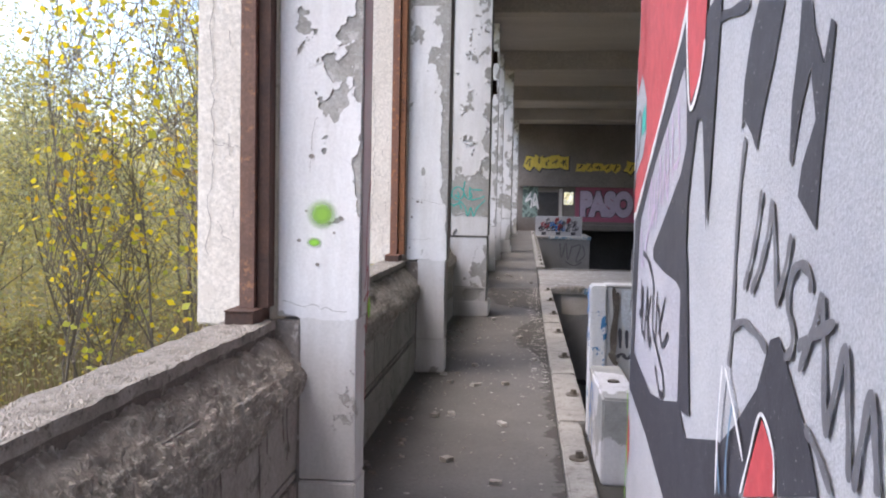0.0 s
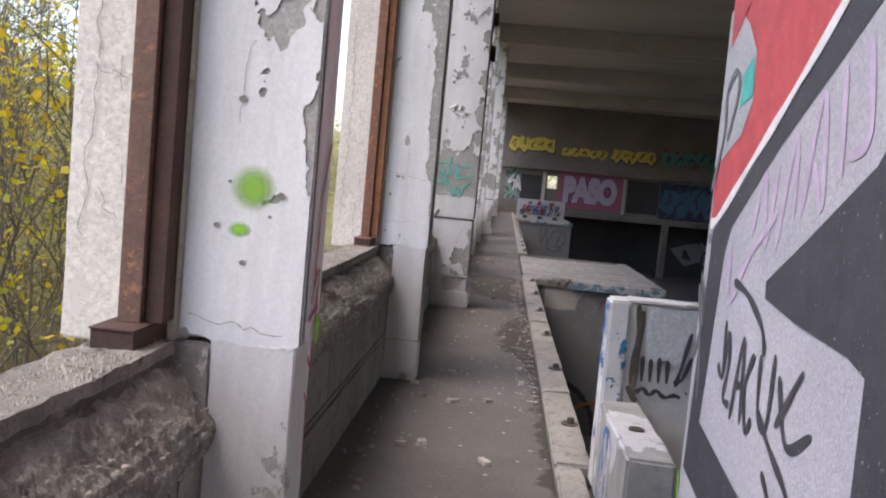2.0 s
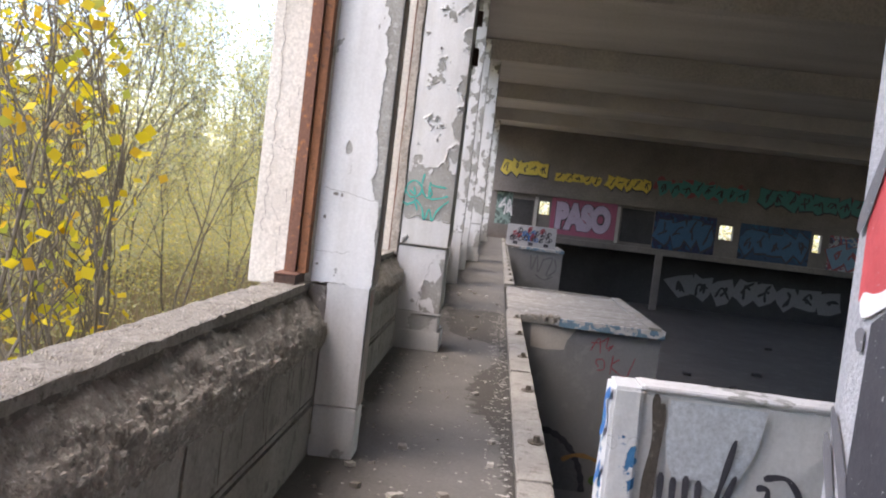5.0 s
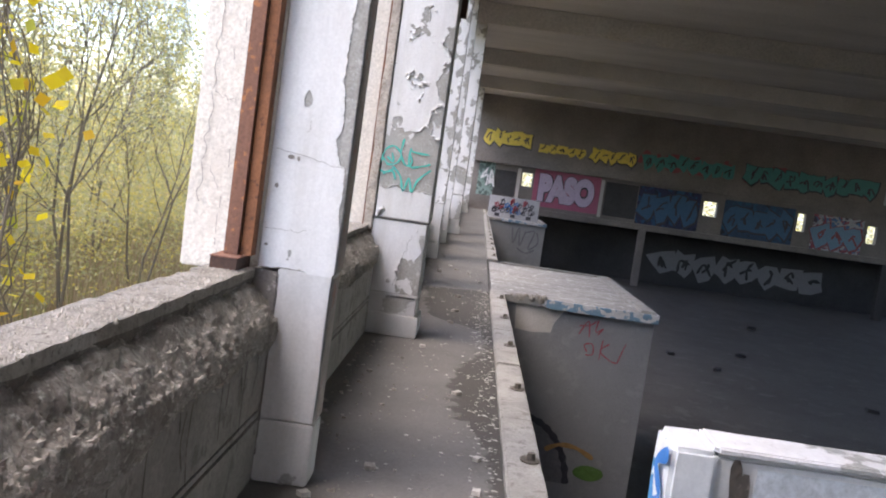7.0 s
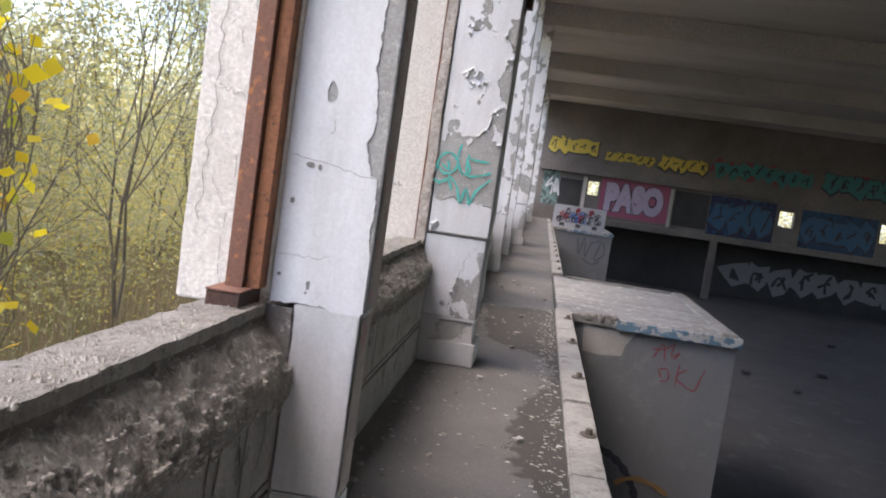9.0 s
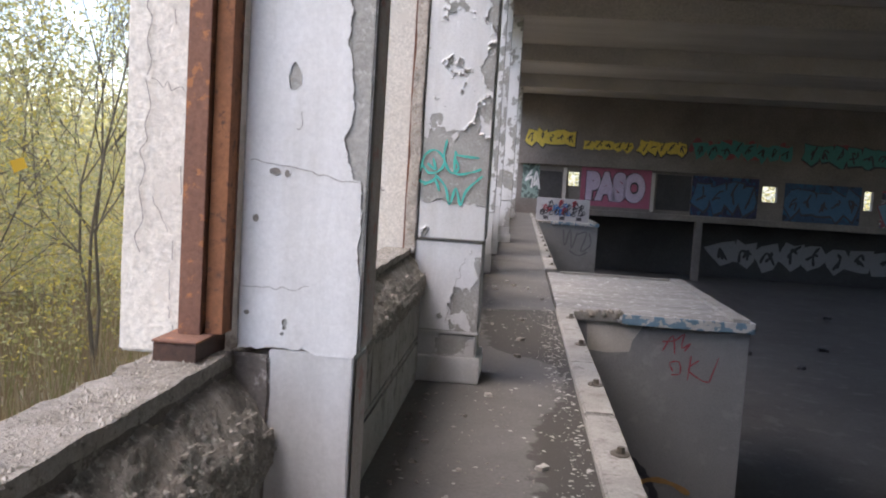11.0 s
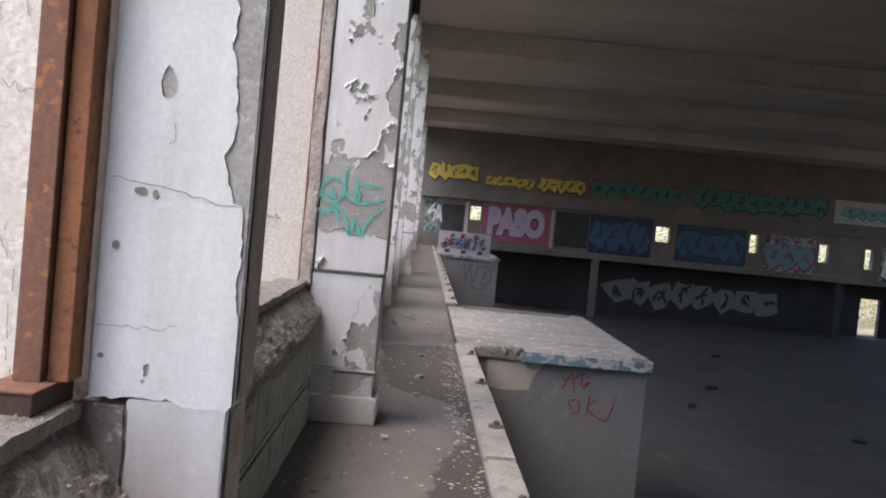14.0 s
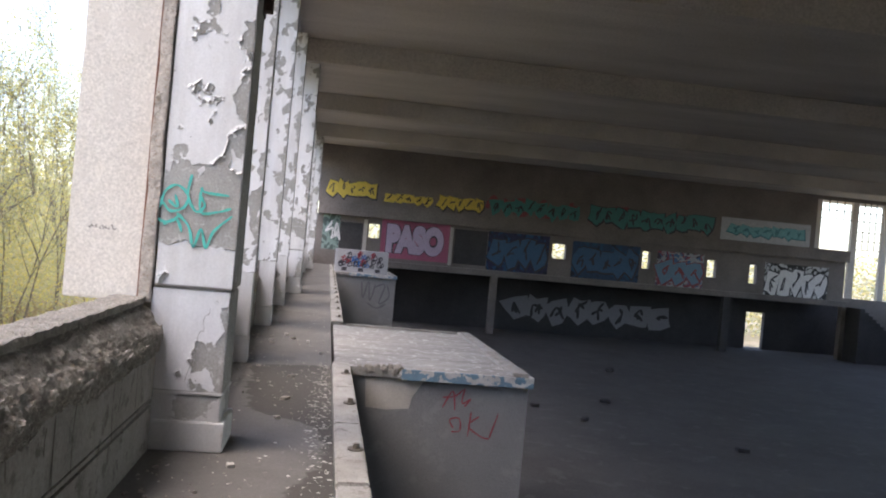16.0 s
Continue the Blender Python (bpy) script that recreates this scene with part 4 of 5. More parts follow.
stroke("blue_flash", [[(1.844, 1.066), (1.857, 0.941), (1.814, 0.822)], [(1.72, 1.062), (1.76, 0.936), (1.754, 0.843)]], 0.014, 'art', AX, M_PALEBLUE, art, "pale blue highlights", -0.032)
art_patch("red_shape", [(3.63, 0.58), (3.60, 0.52), (3.58, 0.42), (3.62, 0.32), (3.66, 0.45)], M_RED, 2, "small red shape")
stroke("lime_line", [[(3.69, 0.66), (3.66, 0.45), (3.69, 0.15)], [(3.67, 0.56), (3.63, 0.3)]], 0.018, 'art', AX, M_GREEN, art, "lime green line", -0.009)

stepped = empty("stepped_parapet", "white-edged concrete parapet with a lower step and black tags", "parapet", at=(1.2, 5.0, 0))
invs = Matrix.Translation((-1.2, -5.0, 0)) @ Matrix.Translation((0.012, -0.1, -0.004))


def sp(name, b, m, label="", wear=0.006):
    bm = cut_up(box_bm(bmesh.new(), *b), 0.1)
    bmesh.ops.bevel(bm, geom=[e for e in bm.edges if e.is_manifold and e.calc_face_angle(0) > 1], offset=0.012, segments=2, affect='EDGES')
    return painted(worn(part(name, bm, m, stepped, label), wear, 6, 2), invs)


sp("back_panel", (0.79, 2.6, 5.42, 5.56, -0.9, 0.985), M_PLINTH)
sp("end_post", (0.695, 0.80, 5.40, 5.58, 0.0, 0.99), M_BLUEWHITE, "white post with blue spray")
sp("low_wall", (0.70, 0.90, 4.45, 5.42, 0.0, 0.475), M_PEEL, "white painted low step")
sp("rim", (0.79, 2.6, 5.41, 5.57, 0.985, 1.0), M_PEEL, "white chipped rim", 0.004)
M_SKIM = surf("pale_blue_grey_skim", (0.62, 0.65, 0.68), (0.54, 0.57, 0.60), 3, 60)
painted(patch("cement_patch", [(0.89, 0.965), (0.885, 0.85), (0.90, 0.76), (0.93, 0.69), (1.00, 0.71), (1.07, 0.67), (1.14, 0.72), (1.19, 0.83), (1.21, 0.965)], 'y', 5.412, M_SKIM, stepped, "pale skim patch", -0.006), invs)
painted(stroke("stain", [[(0.84, 0.98), (0.85, 0.8), (0.835, 0.62), (0.86, 0.5)], [(0.865, 0.95), (0.86, 0.7), (0.845, 0.52)], [(0.825, 0.56), (0.85, 0.50), (0.88, 0.49)]], 0.026, 'y', 5.412, M_NECK, stepped, "dark run of dirt", -0.008), invs)
bars = [[(0.885 + 0.042 * i, 0.72 - 0.01 * (i % 2)), (0.89 + 0.042 * i, 0.59)] for i in range(4)]
painted(stroke("tag", bars + [[(1.06, 0.58), (1.085, 0.70), (1.115, 0.86)], [(1.05, 0.60), (1.09, 0.62), (1.13, 0.74)], [(0.87, 0.53), (0.90, 0.555), (0.935, 0.525), (0.97, 0.55), (1.01, 0.52), (1.06, 0.535), (1.09, 0.525)],
                              [(1.20, 0.71), (1.24, 0.70), (1.22, 0.58)], [(1.22, 0.745), (1.30, 0.75), (1.35, 0.66), (1.29, 0.55), (1.26, 0.62), (1.33, 0.60), (1.31, 0.46)], [(1.115, 0.55), (1.12, 0.555)], [(1.14, 0.55), (1.145, 0.555)], [(1.165, 0.55), (1.17, 0.555)]],
               0.022, 'y', 5.412, M_BLACK, stepped, "black handwritten tag", -0.014), invs)
painted(stroke("blue_tag", [[(5.40, 0.97), (5.5, 0.92), (5.43, 0.86), (5.52, 0.8)], [(5.42, 0.72), (5.52, 0.62)], [(4.9, 0.36), (4.98, 0.44), (5.06, 0.36), (4.98, 0.24)], [(4.9, 0.24), (4.86, 0.05)], [(5.1, 0.3), (5.1, 0.06)]],
               0.035, 'x', 0.693, M_BLUE, stepped, "blue sprayed tag", -0.008), invs)
bm = cyl_bm(bmesh.new(), 0.80, 4.88, 0.470, 0.486, 0.035, 14)
painted(part("bolt_plate", bm, M_STEEL, stepped, "dark bolt plate"), invs)


# ---------------------------------------------------------------- graffiti on the columns
def on_column(ob):
    for o in (ob if isinstance(ob, list) else [ob]):
        o.matrix_parent_inverse = o.parent.matrix_basis.inverted()
    return ob


cols = sorted((o for o in scene.objects if o.name.startswith(("window_column", "main_column"))), key=lambda o: o.matrix_basis.translation.y)
colA, colB, colC = cols[2], cols[3], cols[4]
yA, yC = FIRST - 0.008, FIRST + 2 * PITCH - 0.010
def soft_spray(name, colour, centre, r, squash):
    """A puff of spray paint that thins out towards its rim."""
    m, nt, bsdf = nodes_of(name)
    geo = nt.nodes.new("ShaderNodeNewGeometry")
    mp = nt.nodes.new("ShaderNodeMapping")
    mp.inputs["Location"].default_value = (-centre[0] / r, 0, -centre[1] / (r * squash))
    mp.inputs["Scale"].default_value = (1 / r, 0, 1 / (r * squash))
    nt.links.new(geo.outputs["Position"], mp.inputs["Vector"])
    ln = nt.nodes.new("ShaderNodeVectorMath")
    ln.operation = 'LENGTH'
    nt.links.new(mp.outputs[0], ln.inputs[0])
    wob = maths(nt, 'MULTIPLY', maths(nt, 'SUBTRACT', noise_node(nt, 160, 3, 0.8), 0.5), 0.28)
    cover = ramp(nt, maths(nt, 'ADD', ln.outputs["Value"], wob), 0.25, 0.92, (1, 1, 1), (0, 0, 0))
    nt.links.new(cover, bsdf.inputs["Alpha"])
    bsdf.inputs["Base Color"].default_value = (*colour, 1)
    bsdf.inputs["Roughness"].default_value = 0.6
    return m


M_DOT = soft_spray("soft_lime_spray", (0.23, 0.46, 0.05), (-0.573, 1.437), 0.075, 1.0)
M_DOT2 = soft_spray("soft_lime_spray_small", (0.22, 0.52, 0.03), (-0.605, 1.318), 0.040, 0.65)
on_column(blob("sprayed_dot", -0.573, 1.437, 0.075, 'y', yA, M_DOT, colA, "soft lime green sprayed dot", 0, 1))
on_column(blob("sprayed_dot", -0.605, 1.318, 0.040, 'y', yA, M_DOT2, colA, "small lime green dot", 0, 5, 0.65))


for u, z, r in ((-0.67, 1.325, 0.009), (-0.49, 1.42, 0.011), (-0.64, 1.45, 0.006), (-0.59, 1.225, 0.009), (-0.62, 1.68, 0.012), (-0.52, 1.36, 0.006)):
    on_column(blob("pit", u, z, r, 'y', yA, M_WALLCONC, colA, "small pit", -0.001, u, 0.8))
on_column(stroke("red_tag", [[(3.475, 1.585), (3.43, 1.50), (3.40, 1.40), (3.388, 1.25), (3.39, 1.20)], [(3.365, 1.12), (3.385, 1.17), (3.435, 1.21), (3.43, 1.10)], [(3.355, 1.07), (3.40, 1.09), (3.46, 1.10)], [(3.43, 1.16), (3.425, 1.0), (3.41, 0.93), (3.36, 0.97)], [(3.36, 0.86), (3.39, 0.80), (3.40, 0.62)]], 0.015, 'x', -0.398, M_CRIMSON, colA, "dark red sprayed tag", 0.003))
on_column(patch("painted_side", [(FIRST + 0.01, 1.01), (FIRST + 0.18, 1.01), (FIRST + 0.18, 4.5), (FIRST + 0.01, 4.5)], 'x', -0.4005, M_PAINT, colA, "white painted side face", 0.0))
on_column(blob("lime_smear", 3.475, 1.03, 0.03, 'x', -0.398, M_GREEN, colA, "lime green smear", 0.001, 2, 1.6))
# sheets that darken column B's hall side, shade painted as brown
on_column(patch("grimy_side", [(FIRST + PITCH + 0.01, 1.02), (FIRST + PITCH + 0.175, 1.02), (FIRST + PITCH + 0.175, 4.5), (FIRST + PITCH + 0.01, 4.5)], 'x', -0.399, M_SIDESHADE, colB, "brown side face with painted shade and red stains", 0.0))
on_column(patch("grimy_side", [(FIRST + PITCH + 0.01, 0.31), (FIRST + PITCH + 0.185, 0.31), (FIRST + PITCH + 0.185, 0.98), (FIRST + PITCH + 0.01, 0.98)], 'x', -0.412, M_SIDESHADE, colB, "brown side face with painted shade and red stains", 0.0))
on_column(stroke("teal_tag", [[(-0.73, 1.58), (-0.70, 1.68), (-0.63, 1.72), (-0.56, 1.66), (-0.58, 1.58), (-0.66, 1.55), (-0.72, 1.60), (-0.74, 1.50), (-0.66, 1.48), (-0.60, 1.53)],
                             [(-0.545, 1.80), (-0.56, 1.66), (-0.50, 1.56), (-0.45, 1.60), (-0.48, 1.66)], [(-0.48, 1.72), (-0.45, 1.69), (-0.30, 1.68)], [(-0.48, 1.70), (-0.47, 1.56), (-0.36, 1.57), (-0.28, 1.60)],
                             [(-0.62, 1.54), (-0.54, 1.46), (-0.50, 1.33), (-0.46, 1.45), (-0.42, 1.33), (-0.38, 1.44), (-0.27, 1.55)], [(-0.70, 1.46), (-0.62, 1.50), (-0.58, 1.42)], [(-0.68, 1.62), (-0.62, 1.58), (-0.64, 1.66)]],
                0.018, 'y', yC, M_TEAL, colC, "teal sprayed tag"))
yB = FIRST + PITCH - 0.008
for u, z, r, s in ((-0.67, 1.505, 0.016, 0.6), (-0.635, 1.50, 0.007, 1.5), (-0.72, 1.37, 0.009, 1.2), (-0.735, 1.10, 0.008, 0.8)):
    on_column(blob("pit", u, z, r, 'y', yB, M_WALLCONC, colB, "small chip", 0, u, s))
for z0, z1 in ((3.0, 3.18), (3.42, 3.57)):
    bm = box_bm(bmesh.new(), -0.222, -0.165, FIRST + 2 * PITCH + 0.36, FIRST + 2 * PITCH + 0.46, z0, z1, 0.008)
    box_bm(bm, -0.224, -0.216, FIRST + 2 * PITCH + 0.32, FIRST + 2 * PITCH + 0.49, z0 - 0.03, z1 + 0.03, 0.002)
    on_column(part("steel_bracket", bm, M_RUSTDARK, colC, "dark steel bracket"))

M_CRACK = surf("dark_crack", (0.24, 0.22, 0.20), (0.34, 0.32, 0.30), 20, 80)
rnd = random.Random(77)


def crack(col, y, u0, z0, u1, z1, width=0.004, n=12, wild=0.012):
    pts = [(u0 + (u1 - u0) * i / n + rnd.uniform(-wild, wild), z0 + (z1 - z0) * i / n + rnd.uniform(-wild, wild)) for i in range(n + 1)]
    on_column(stroke("crack", [pts], width * 0.62, 'y', y, M_CRACK, col, "thin dark crack"))


crack(colB, yB, -0.745, 1.535, -0.43, 1.485, 0.004, 14, 0.006)
crack(colB, yB, -0.745, 1.17, -0.56, 1.18, 0.003, 10, 0.006)
crack(colB, yB, -0.60, 1.68, -0.61, 1.62, 0.003, 5, 0.008)
crack(colA, yA, -0.73, 1.06, -0.46, 1.03, 0.004, 12, 0.008)
crack(colA, yA, -0.60, 1.85, -0.63, 1.62, 0.003, 8, 0.008)
for col, y in ((colA, FIRST + 0.043), (colB, FIRST + PITCH + 0.043)):
    crack(col, y, -1.08, 2.6, -1.07, 1.75, 0.006, 16, 0.012)
    crack(col, y, -1.07, 1.75, -1.09, 1.25, 0.005, 12, 0.012)
    crack(col, y, -1.07, 1.74, -0.95, 1.72, 0.004, 7, 0.012)
    crack(col, y, -1.05, 1.40, -0.99, 1.30, 0.004, 6, 0.01)
    for i in range(12):
        u, z = rnd.uniform(-1.0, -0.90), rnd.uniform(1.0, 2.3)
        crack(col, y, u, z, u + 0.004, z - rnd.uniform(0.03, 0.10), 0.005, 3, 0.002)
yJ = FIRST + 2 * PITCH + 0.043
for i in range(9):
    crack(colC, yJ, -1.17 + 0.02 * i, 1.415 + rnd.uniform(-0.01, 0.01), -1.155 + 0.02 * i, 1.40, 0.018, 3, 0.006)
crack(colC, yC, -0.72, 1.068, -0.235, 1.068, 0.008, 10, 0.002)
crack(colC, yC + 0.01, -0.36, 0.95, -0.42, 0.70, 0.006, 10, 0.012)
crack(colC, yC + 0.01, -0.42, 0.70, -0.47, 0.45, 0.006, 8, 0.012)


# ---------------------------------------------------------------- end wall with gallery
end = setting(new("wall_north"), "sooty end wall with a painted gallery and small openings", "wall")
G0, G1, T = 0.42, 3.25, 0.35


def strip_wall(x0, x1, z0, z1, y0, y1, holes, m, parent, name="wall_panel"):
    """A wall between x0 and x1 with openings (x0, x1, z0, z1) cut through."""
    x = x0
    for a, b, c, d in sorted(holes):
        boxed(name, x, a, y0, y1, z0, z1, m, parent)
        if c > z0:
            boxed(name, a, b, y0, y1, z0, c, m, parent)
        if d < z1:
            boxed(name, a, b, y0, y1, d, z1, m, parent)
        x = b
    boxed(name, x, x1, y0, y1, z0, z1, m, parent)


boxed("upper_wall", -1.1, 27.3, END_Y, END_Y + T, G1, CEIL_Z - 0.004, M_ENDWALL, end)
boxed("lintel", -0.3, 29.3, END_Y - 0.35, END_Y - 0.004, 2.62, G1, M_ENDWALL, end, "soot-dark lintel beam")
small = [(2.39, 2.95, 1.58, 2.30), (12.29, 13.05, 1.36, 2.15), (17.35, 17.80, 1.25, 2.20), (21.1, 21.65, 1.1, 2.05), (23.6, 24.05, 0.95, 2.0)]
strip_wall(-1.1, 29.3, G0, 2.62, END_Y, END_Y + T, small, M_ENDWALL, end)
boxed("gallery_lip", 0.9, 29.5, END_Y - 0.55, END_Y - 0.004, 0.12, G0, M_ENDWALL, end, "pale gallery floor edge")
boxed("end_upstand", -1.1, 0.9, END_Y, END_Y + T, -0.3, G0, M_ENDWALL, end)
boxed("gallery_floor", 0.9, 29.5, END_Y, 53.0, 0.12, G0 - 0.004, M_CEIL, end)
# shade below the gallery slab is painted into this wall's dark colour
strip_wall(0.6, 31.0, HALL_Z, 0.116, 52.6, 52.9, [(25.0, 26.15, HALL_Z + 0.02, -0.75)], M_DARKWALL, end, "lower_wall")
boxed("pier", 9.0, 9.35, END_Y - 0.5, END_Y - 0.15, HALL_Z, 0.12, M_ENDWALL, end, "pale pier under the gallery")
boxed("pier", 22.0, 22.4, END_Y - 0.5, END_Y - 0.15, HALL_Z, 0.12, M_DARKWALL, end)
# no depth here: dark sheets on the wall paint the niches' shade
boxed("recess", 0.9, 2.07, END_Y - 0.03, END_Y - 0.006, 0.9, 2.28, M_DARKWALL, end, "flat dark sheet painting the shade of a doorway niche")
boxed("recess", 6.95, 8.7, END_Y - 0.03, END_Y - 0.006, 0.62, 2.45, M_DARKWALL, end, "flat dark sheet painting the shade of a niche")
boxed("post", 2.12, 2.3, END_Y - 0.10, END_Y - 0.006, 0.6, 2.5, M_CEIL, end)
boxed("post", 6.68, 6.85, END_Y - 0.10, END_Y - 0.006, 0.5, 2.5, M_CEIL, end)
for x0, x1, z0, z1, m, lab in ((0.0, 0.88, 0.8, 2.6, mural("dull_green_mural", [(0.25, 0.35, 0.32)], (0.10, 0.14, 0.13), 3), "dull green mural"),
                               (3.05, 6.66, 0.6, 2.6, M_MAGENTA, "pink painted panel"),
                               (7.3, 8.2, 0.7, 2.3, mural("orange_blue_mural", [(0.45, 0.18, 0.10), (0.10, 0.30, 0.36)], (0.12, 0.10, 0.10), 1.2), "orange and teal figure mural"),
                               (8.75, 12.1, 0.45, 2.5, mural("dark_blue_mural", [(0.04, 0.11, 0.22), (0.05, 0.05, 0.11)], (0.035, 0.04, 0.07), 1.3, 0.7), "dark blue mural"),
                               (13.4, 17.2, 0.45, 2.4, mural("blue_mural", [(0.04, 0.12, 0.22), (0.05, 0.09, 0.16)], (0.04, 0.045, 0.065), 1.2, 0.7), "blue mural"),
                               (18.2, 20.9, 0.35, 2.3, mural("red_blue_mural", [(0.10, 0.20, 0.36), (0.33, 0.09, 0.12), (0.42, 0.42, 0.44)], (0.10, 0.08, 0.11), 1.3), "red and blue mural"),
                               (24.5, 28.3, 0.25, 2.2, mural("white_letter_mural", [(0.05, 0.05, 0.05), (0.05, 0.05, 0.05)], (0.62, 0.62, 0.62), 1.5, 0.35), "white wildstyle lettering on black")):
    boxed("mural", x0, x1, END_Y - 0.014, END_Y - 0.006, z0, z1, m, end, lab)
flat_word("PASO", 3.3, 0.85, 1.6, 3.1, END_Y - 0.020, M_BLACK, end, "black letter outlines", 0.13)
flat_word("PASO", 3.33, 0.88, 1.54, 3.04, END_Y - 0.026, M_LILAC, end, "pale lilac bubble letters", 0.085)
boxed("mural", 21.7, 27.0, END_Y - 0.02, END_Y - 0.004, 2.9 + 0.36, 4.5, mural("white_teal_mural", [(0.5, 0.52, 0.54)], (0.62, 0.64, 0.66), 0.8, 1.3), end, "white panel with teal lettering")


def scrawl(u0, u1, z0, z1, n, seed):
    r = random.Random(seed)
    lines = []
    for i in range(n):
        u = u0 + (u1 - u0) * (i + 0.15) / n
        w = (u1 - u0) / n * 0.8
        pts = [(u + w * r.random(), z0 + (z1 - z0) * r.random()) for _ in range(6)]
        lines.append(pts)
    return lines


def throw_up(name, u0, u1, z0, z1, n, seed, fill, rim, at_y, label, fat=0.34):
    """Fat abstract sprayed shapes that run into one another: jagged lumps with a darker rim and dark cuts."""
    r = random.Random(seed)
    w, h = (u1 - u0) / n, z1 - z0
    for i in range(n):
        cu, cz = u0 + w * (i + 0.5), (z0 + z1) / 2 + h * r.uniform(-0.08, 0.08)
        arms = r.choice((7, 8, 9))
        lump = []
        for a in range(arms):
            t = (a + r.uniform(-0.25, 0.25)) / arms * math.tau
            q = (1.0 if a % 2 else 0.74) * r.uniform(0.8, 1.12)
            lump.append((cu + w * 0.78 * q * math.cos(t), cz + h * 0.52 * q * math.sin(t)))
        lift = -0.004 * (i % 3)
        if rim:
            grown = [(cu + (a - cu) * 1.14 + 0.03, cz + (b - cz) * 1.14 - 0.03) for a, b in lump]
            patch(name, grown, 'y', at_y, rim, end, "dark rim of " + label, lift - 0.002)
        patch(name, lump, 'y', at_y, fill, end, label, lift - 0.016)
        cuts = [[(cu + w * r.uniform(-0.4, 0.1), cz + h * r.uniform(-0.3, 0.0)), (cu + w * r.uniform(-0.2, 0.2), cz + h * r.uniform(0.0, 0.2)), (cu + w * r.uniform(0.0, 0.45), cz + h * r.uniform(-0.3, 0.4))] for _ in range(2)]
        stroke(name, cuts, 0.10 * min(w, h) * 1.2, 'y', at_y, rim or M_DARKWALL, end, "dark cuts in " + label, lift - 0.030)


throw_up("yellow_lettering", 0.1, 2.6, 3.5, 4.5, 5, 3, M_YELLOW, M_BLACK, END_Y - 0.006, "yellow wildstyle lettering", 0.42)
throw_up("yellow_lettering", 3.1, 5.6, 3.45, 4.1, 5, 8, M_YELLOW, None, END_Y - 0.006, "yellow lettering", 0.5)
throw_up("yellow_lettering", 5.9, 8.3, 3.35, 4.2, 5, 12, M_YELLOW, M_BLACK, END_Y - 0.006, "yellow lettering", 0.42)
throw_up("teal_lettering", 22.2, 26.6, 3.55, 4.25, 7, 71, spray("pale_teal_spray", (0.16, 0.42, 0.46)), spray("deep_teal_spray", (0.05, 0.20, 0.24)), END_Y - 0.026, "pale teal lettering")
stroke("white_lettering", scrawl(0.1, 1.0, 1.2, 2.3, 2, 5), 0.10, 'y', END_Y - 0.03, M_WHITE, end, "white tag", -0.004)
M_DIMTEAL = spray("dim_teal_spray", (0.06, 0.24, 0.22))
M_DIMRED = spray("dim_red_spray", (0.26, 0.07, 0.08))
stroke("red_lettering", scrawl(8.2, 21.0, 3.5, 4.4, 9, 32), 0.22, 'y', END_Y - 0.006, M_DIMRED, end, "dim red lettering", -0.002)
throw_up("teal_lettering", 8.7, 13.6, 3.4, 4.4, 8, 31, M_DIMTEAL, None, END_Y - 0.030, "dim teal lettering", 0.36)
throw_up("teal_lettering", 14.2, 21.2, 3.3, 4.5, 10, 33, M_DIMTEAL, M_BLACK, END_Y - 0.030, "dim teal lettering", 0.36)
M_DIMWHITE = spray("dim_white_spray", (0.25, 0.25, 0.265))
M_DIMBLUE = spray("dim_blue_spray", (0.05, 0.13, 0.24))
throw_up("mural_lettering", 8.9, 12.0, 0.6, 2.3, 4, 51, M_DIMBLUE, M_BLACK, END_Y - 0.030, "blue sprayed lettering", 0.28)
throw_up("mural_lettering", 13.5, 17.1, 0.55, 2.2, 5, 53, M_DIMBLUE, M_BLACK, END_Y - 0.030, "blue sprayed lettering", 0.28)
throw_up("mural_lettering", 18.3, 20.8, 0.5, 2.1, 3, 55, M_PALEBLUE, M_DIMRED, END_Y - 0.030, "blue and red sprayed lettering", 0.26)
throw_up("mural_lettering", 24.6, 28.2, 0.3, 2.1, 5, 57, M_WHITE, M_BLACK, END_Y - 0.030, "white wildstyle lettering", 0.40)
throw_up("white_lettering", 10.5, 20.3, -2.4, -0.7, 8, 41, M_DIMWHITE, None, 52.6, "dim white fat lettering", 0.40)

# tall steel windows beyond the gallery end
steps = empty("gallery_stair", "dark concrete stair at the gallery end", "stair", at=(29.5, 49.0, HALL_Z))
invst = Matrix.Translation((-29.5, -49.0, -HALL_Z))
for i in range(17):
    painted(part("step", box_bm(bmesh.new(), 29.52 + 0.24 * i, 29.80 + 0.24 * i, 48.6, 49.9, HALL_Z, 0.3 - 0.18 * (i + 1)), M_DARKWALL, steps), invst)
boxed("end_sill_wall", 29.3, RIGHT_X, END_Y, END_Y + T, HALL_Z, 0.6, M_ENDWALL, end)
boxed("end_sill_wall", 27.3, 29.3, END_Y, END_Y + T, 2.62, 2.75, M_ENDWALL, end)
boxed("end_header", 27.3, RIGHT_X, END_Y, END_Y + T, 6.05, CEIL_Z - 0.004, M_ENDWALL, end)
win = setting(new("window_1"), "tall steel window with missing panes and a bright sky behind", "window")
for x in (27.45, 29.7, 31.6, 33.6):
    boxed("mullion", x - 0.17, x + 0.17, END_Y + 0.05, END_Y + 0.3, 0.6 if x > 29.3 else 2.75, 6.05, M_CEIL, win)
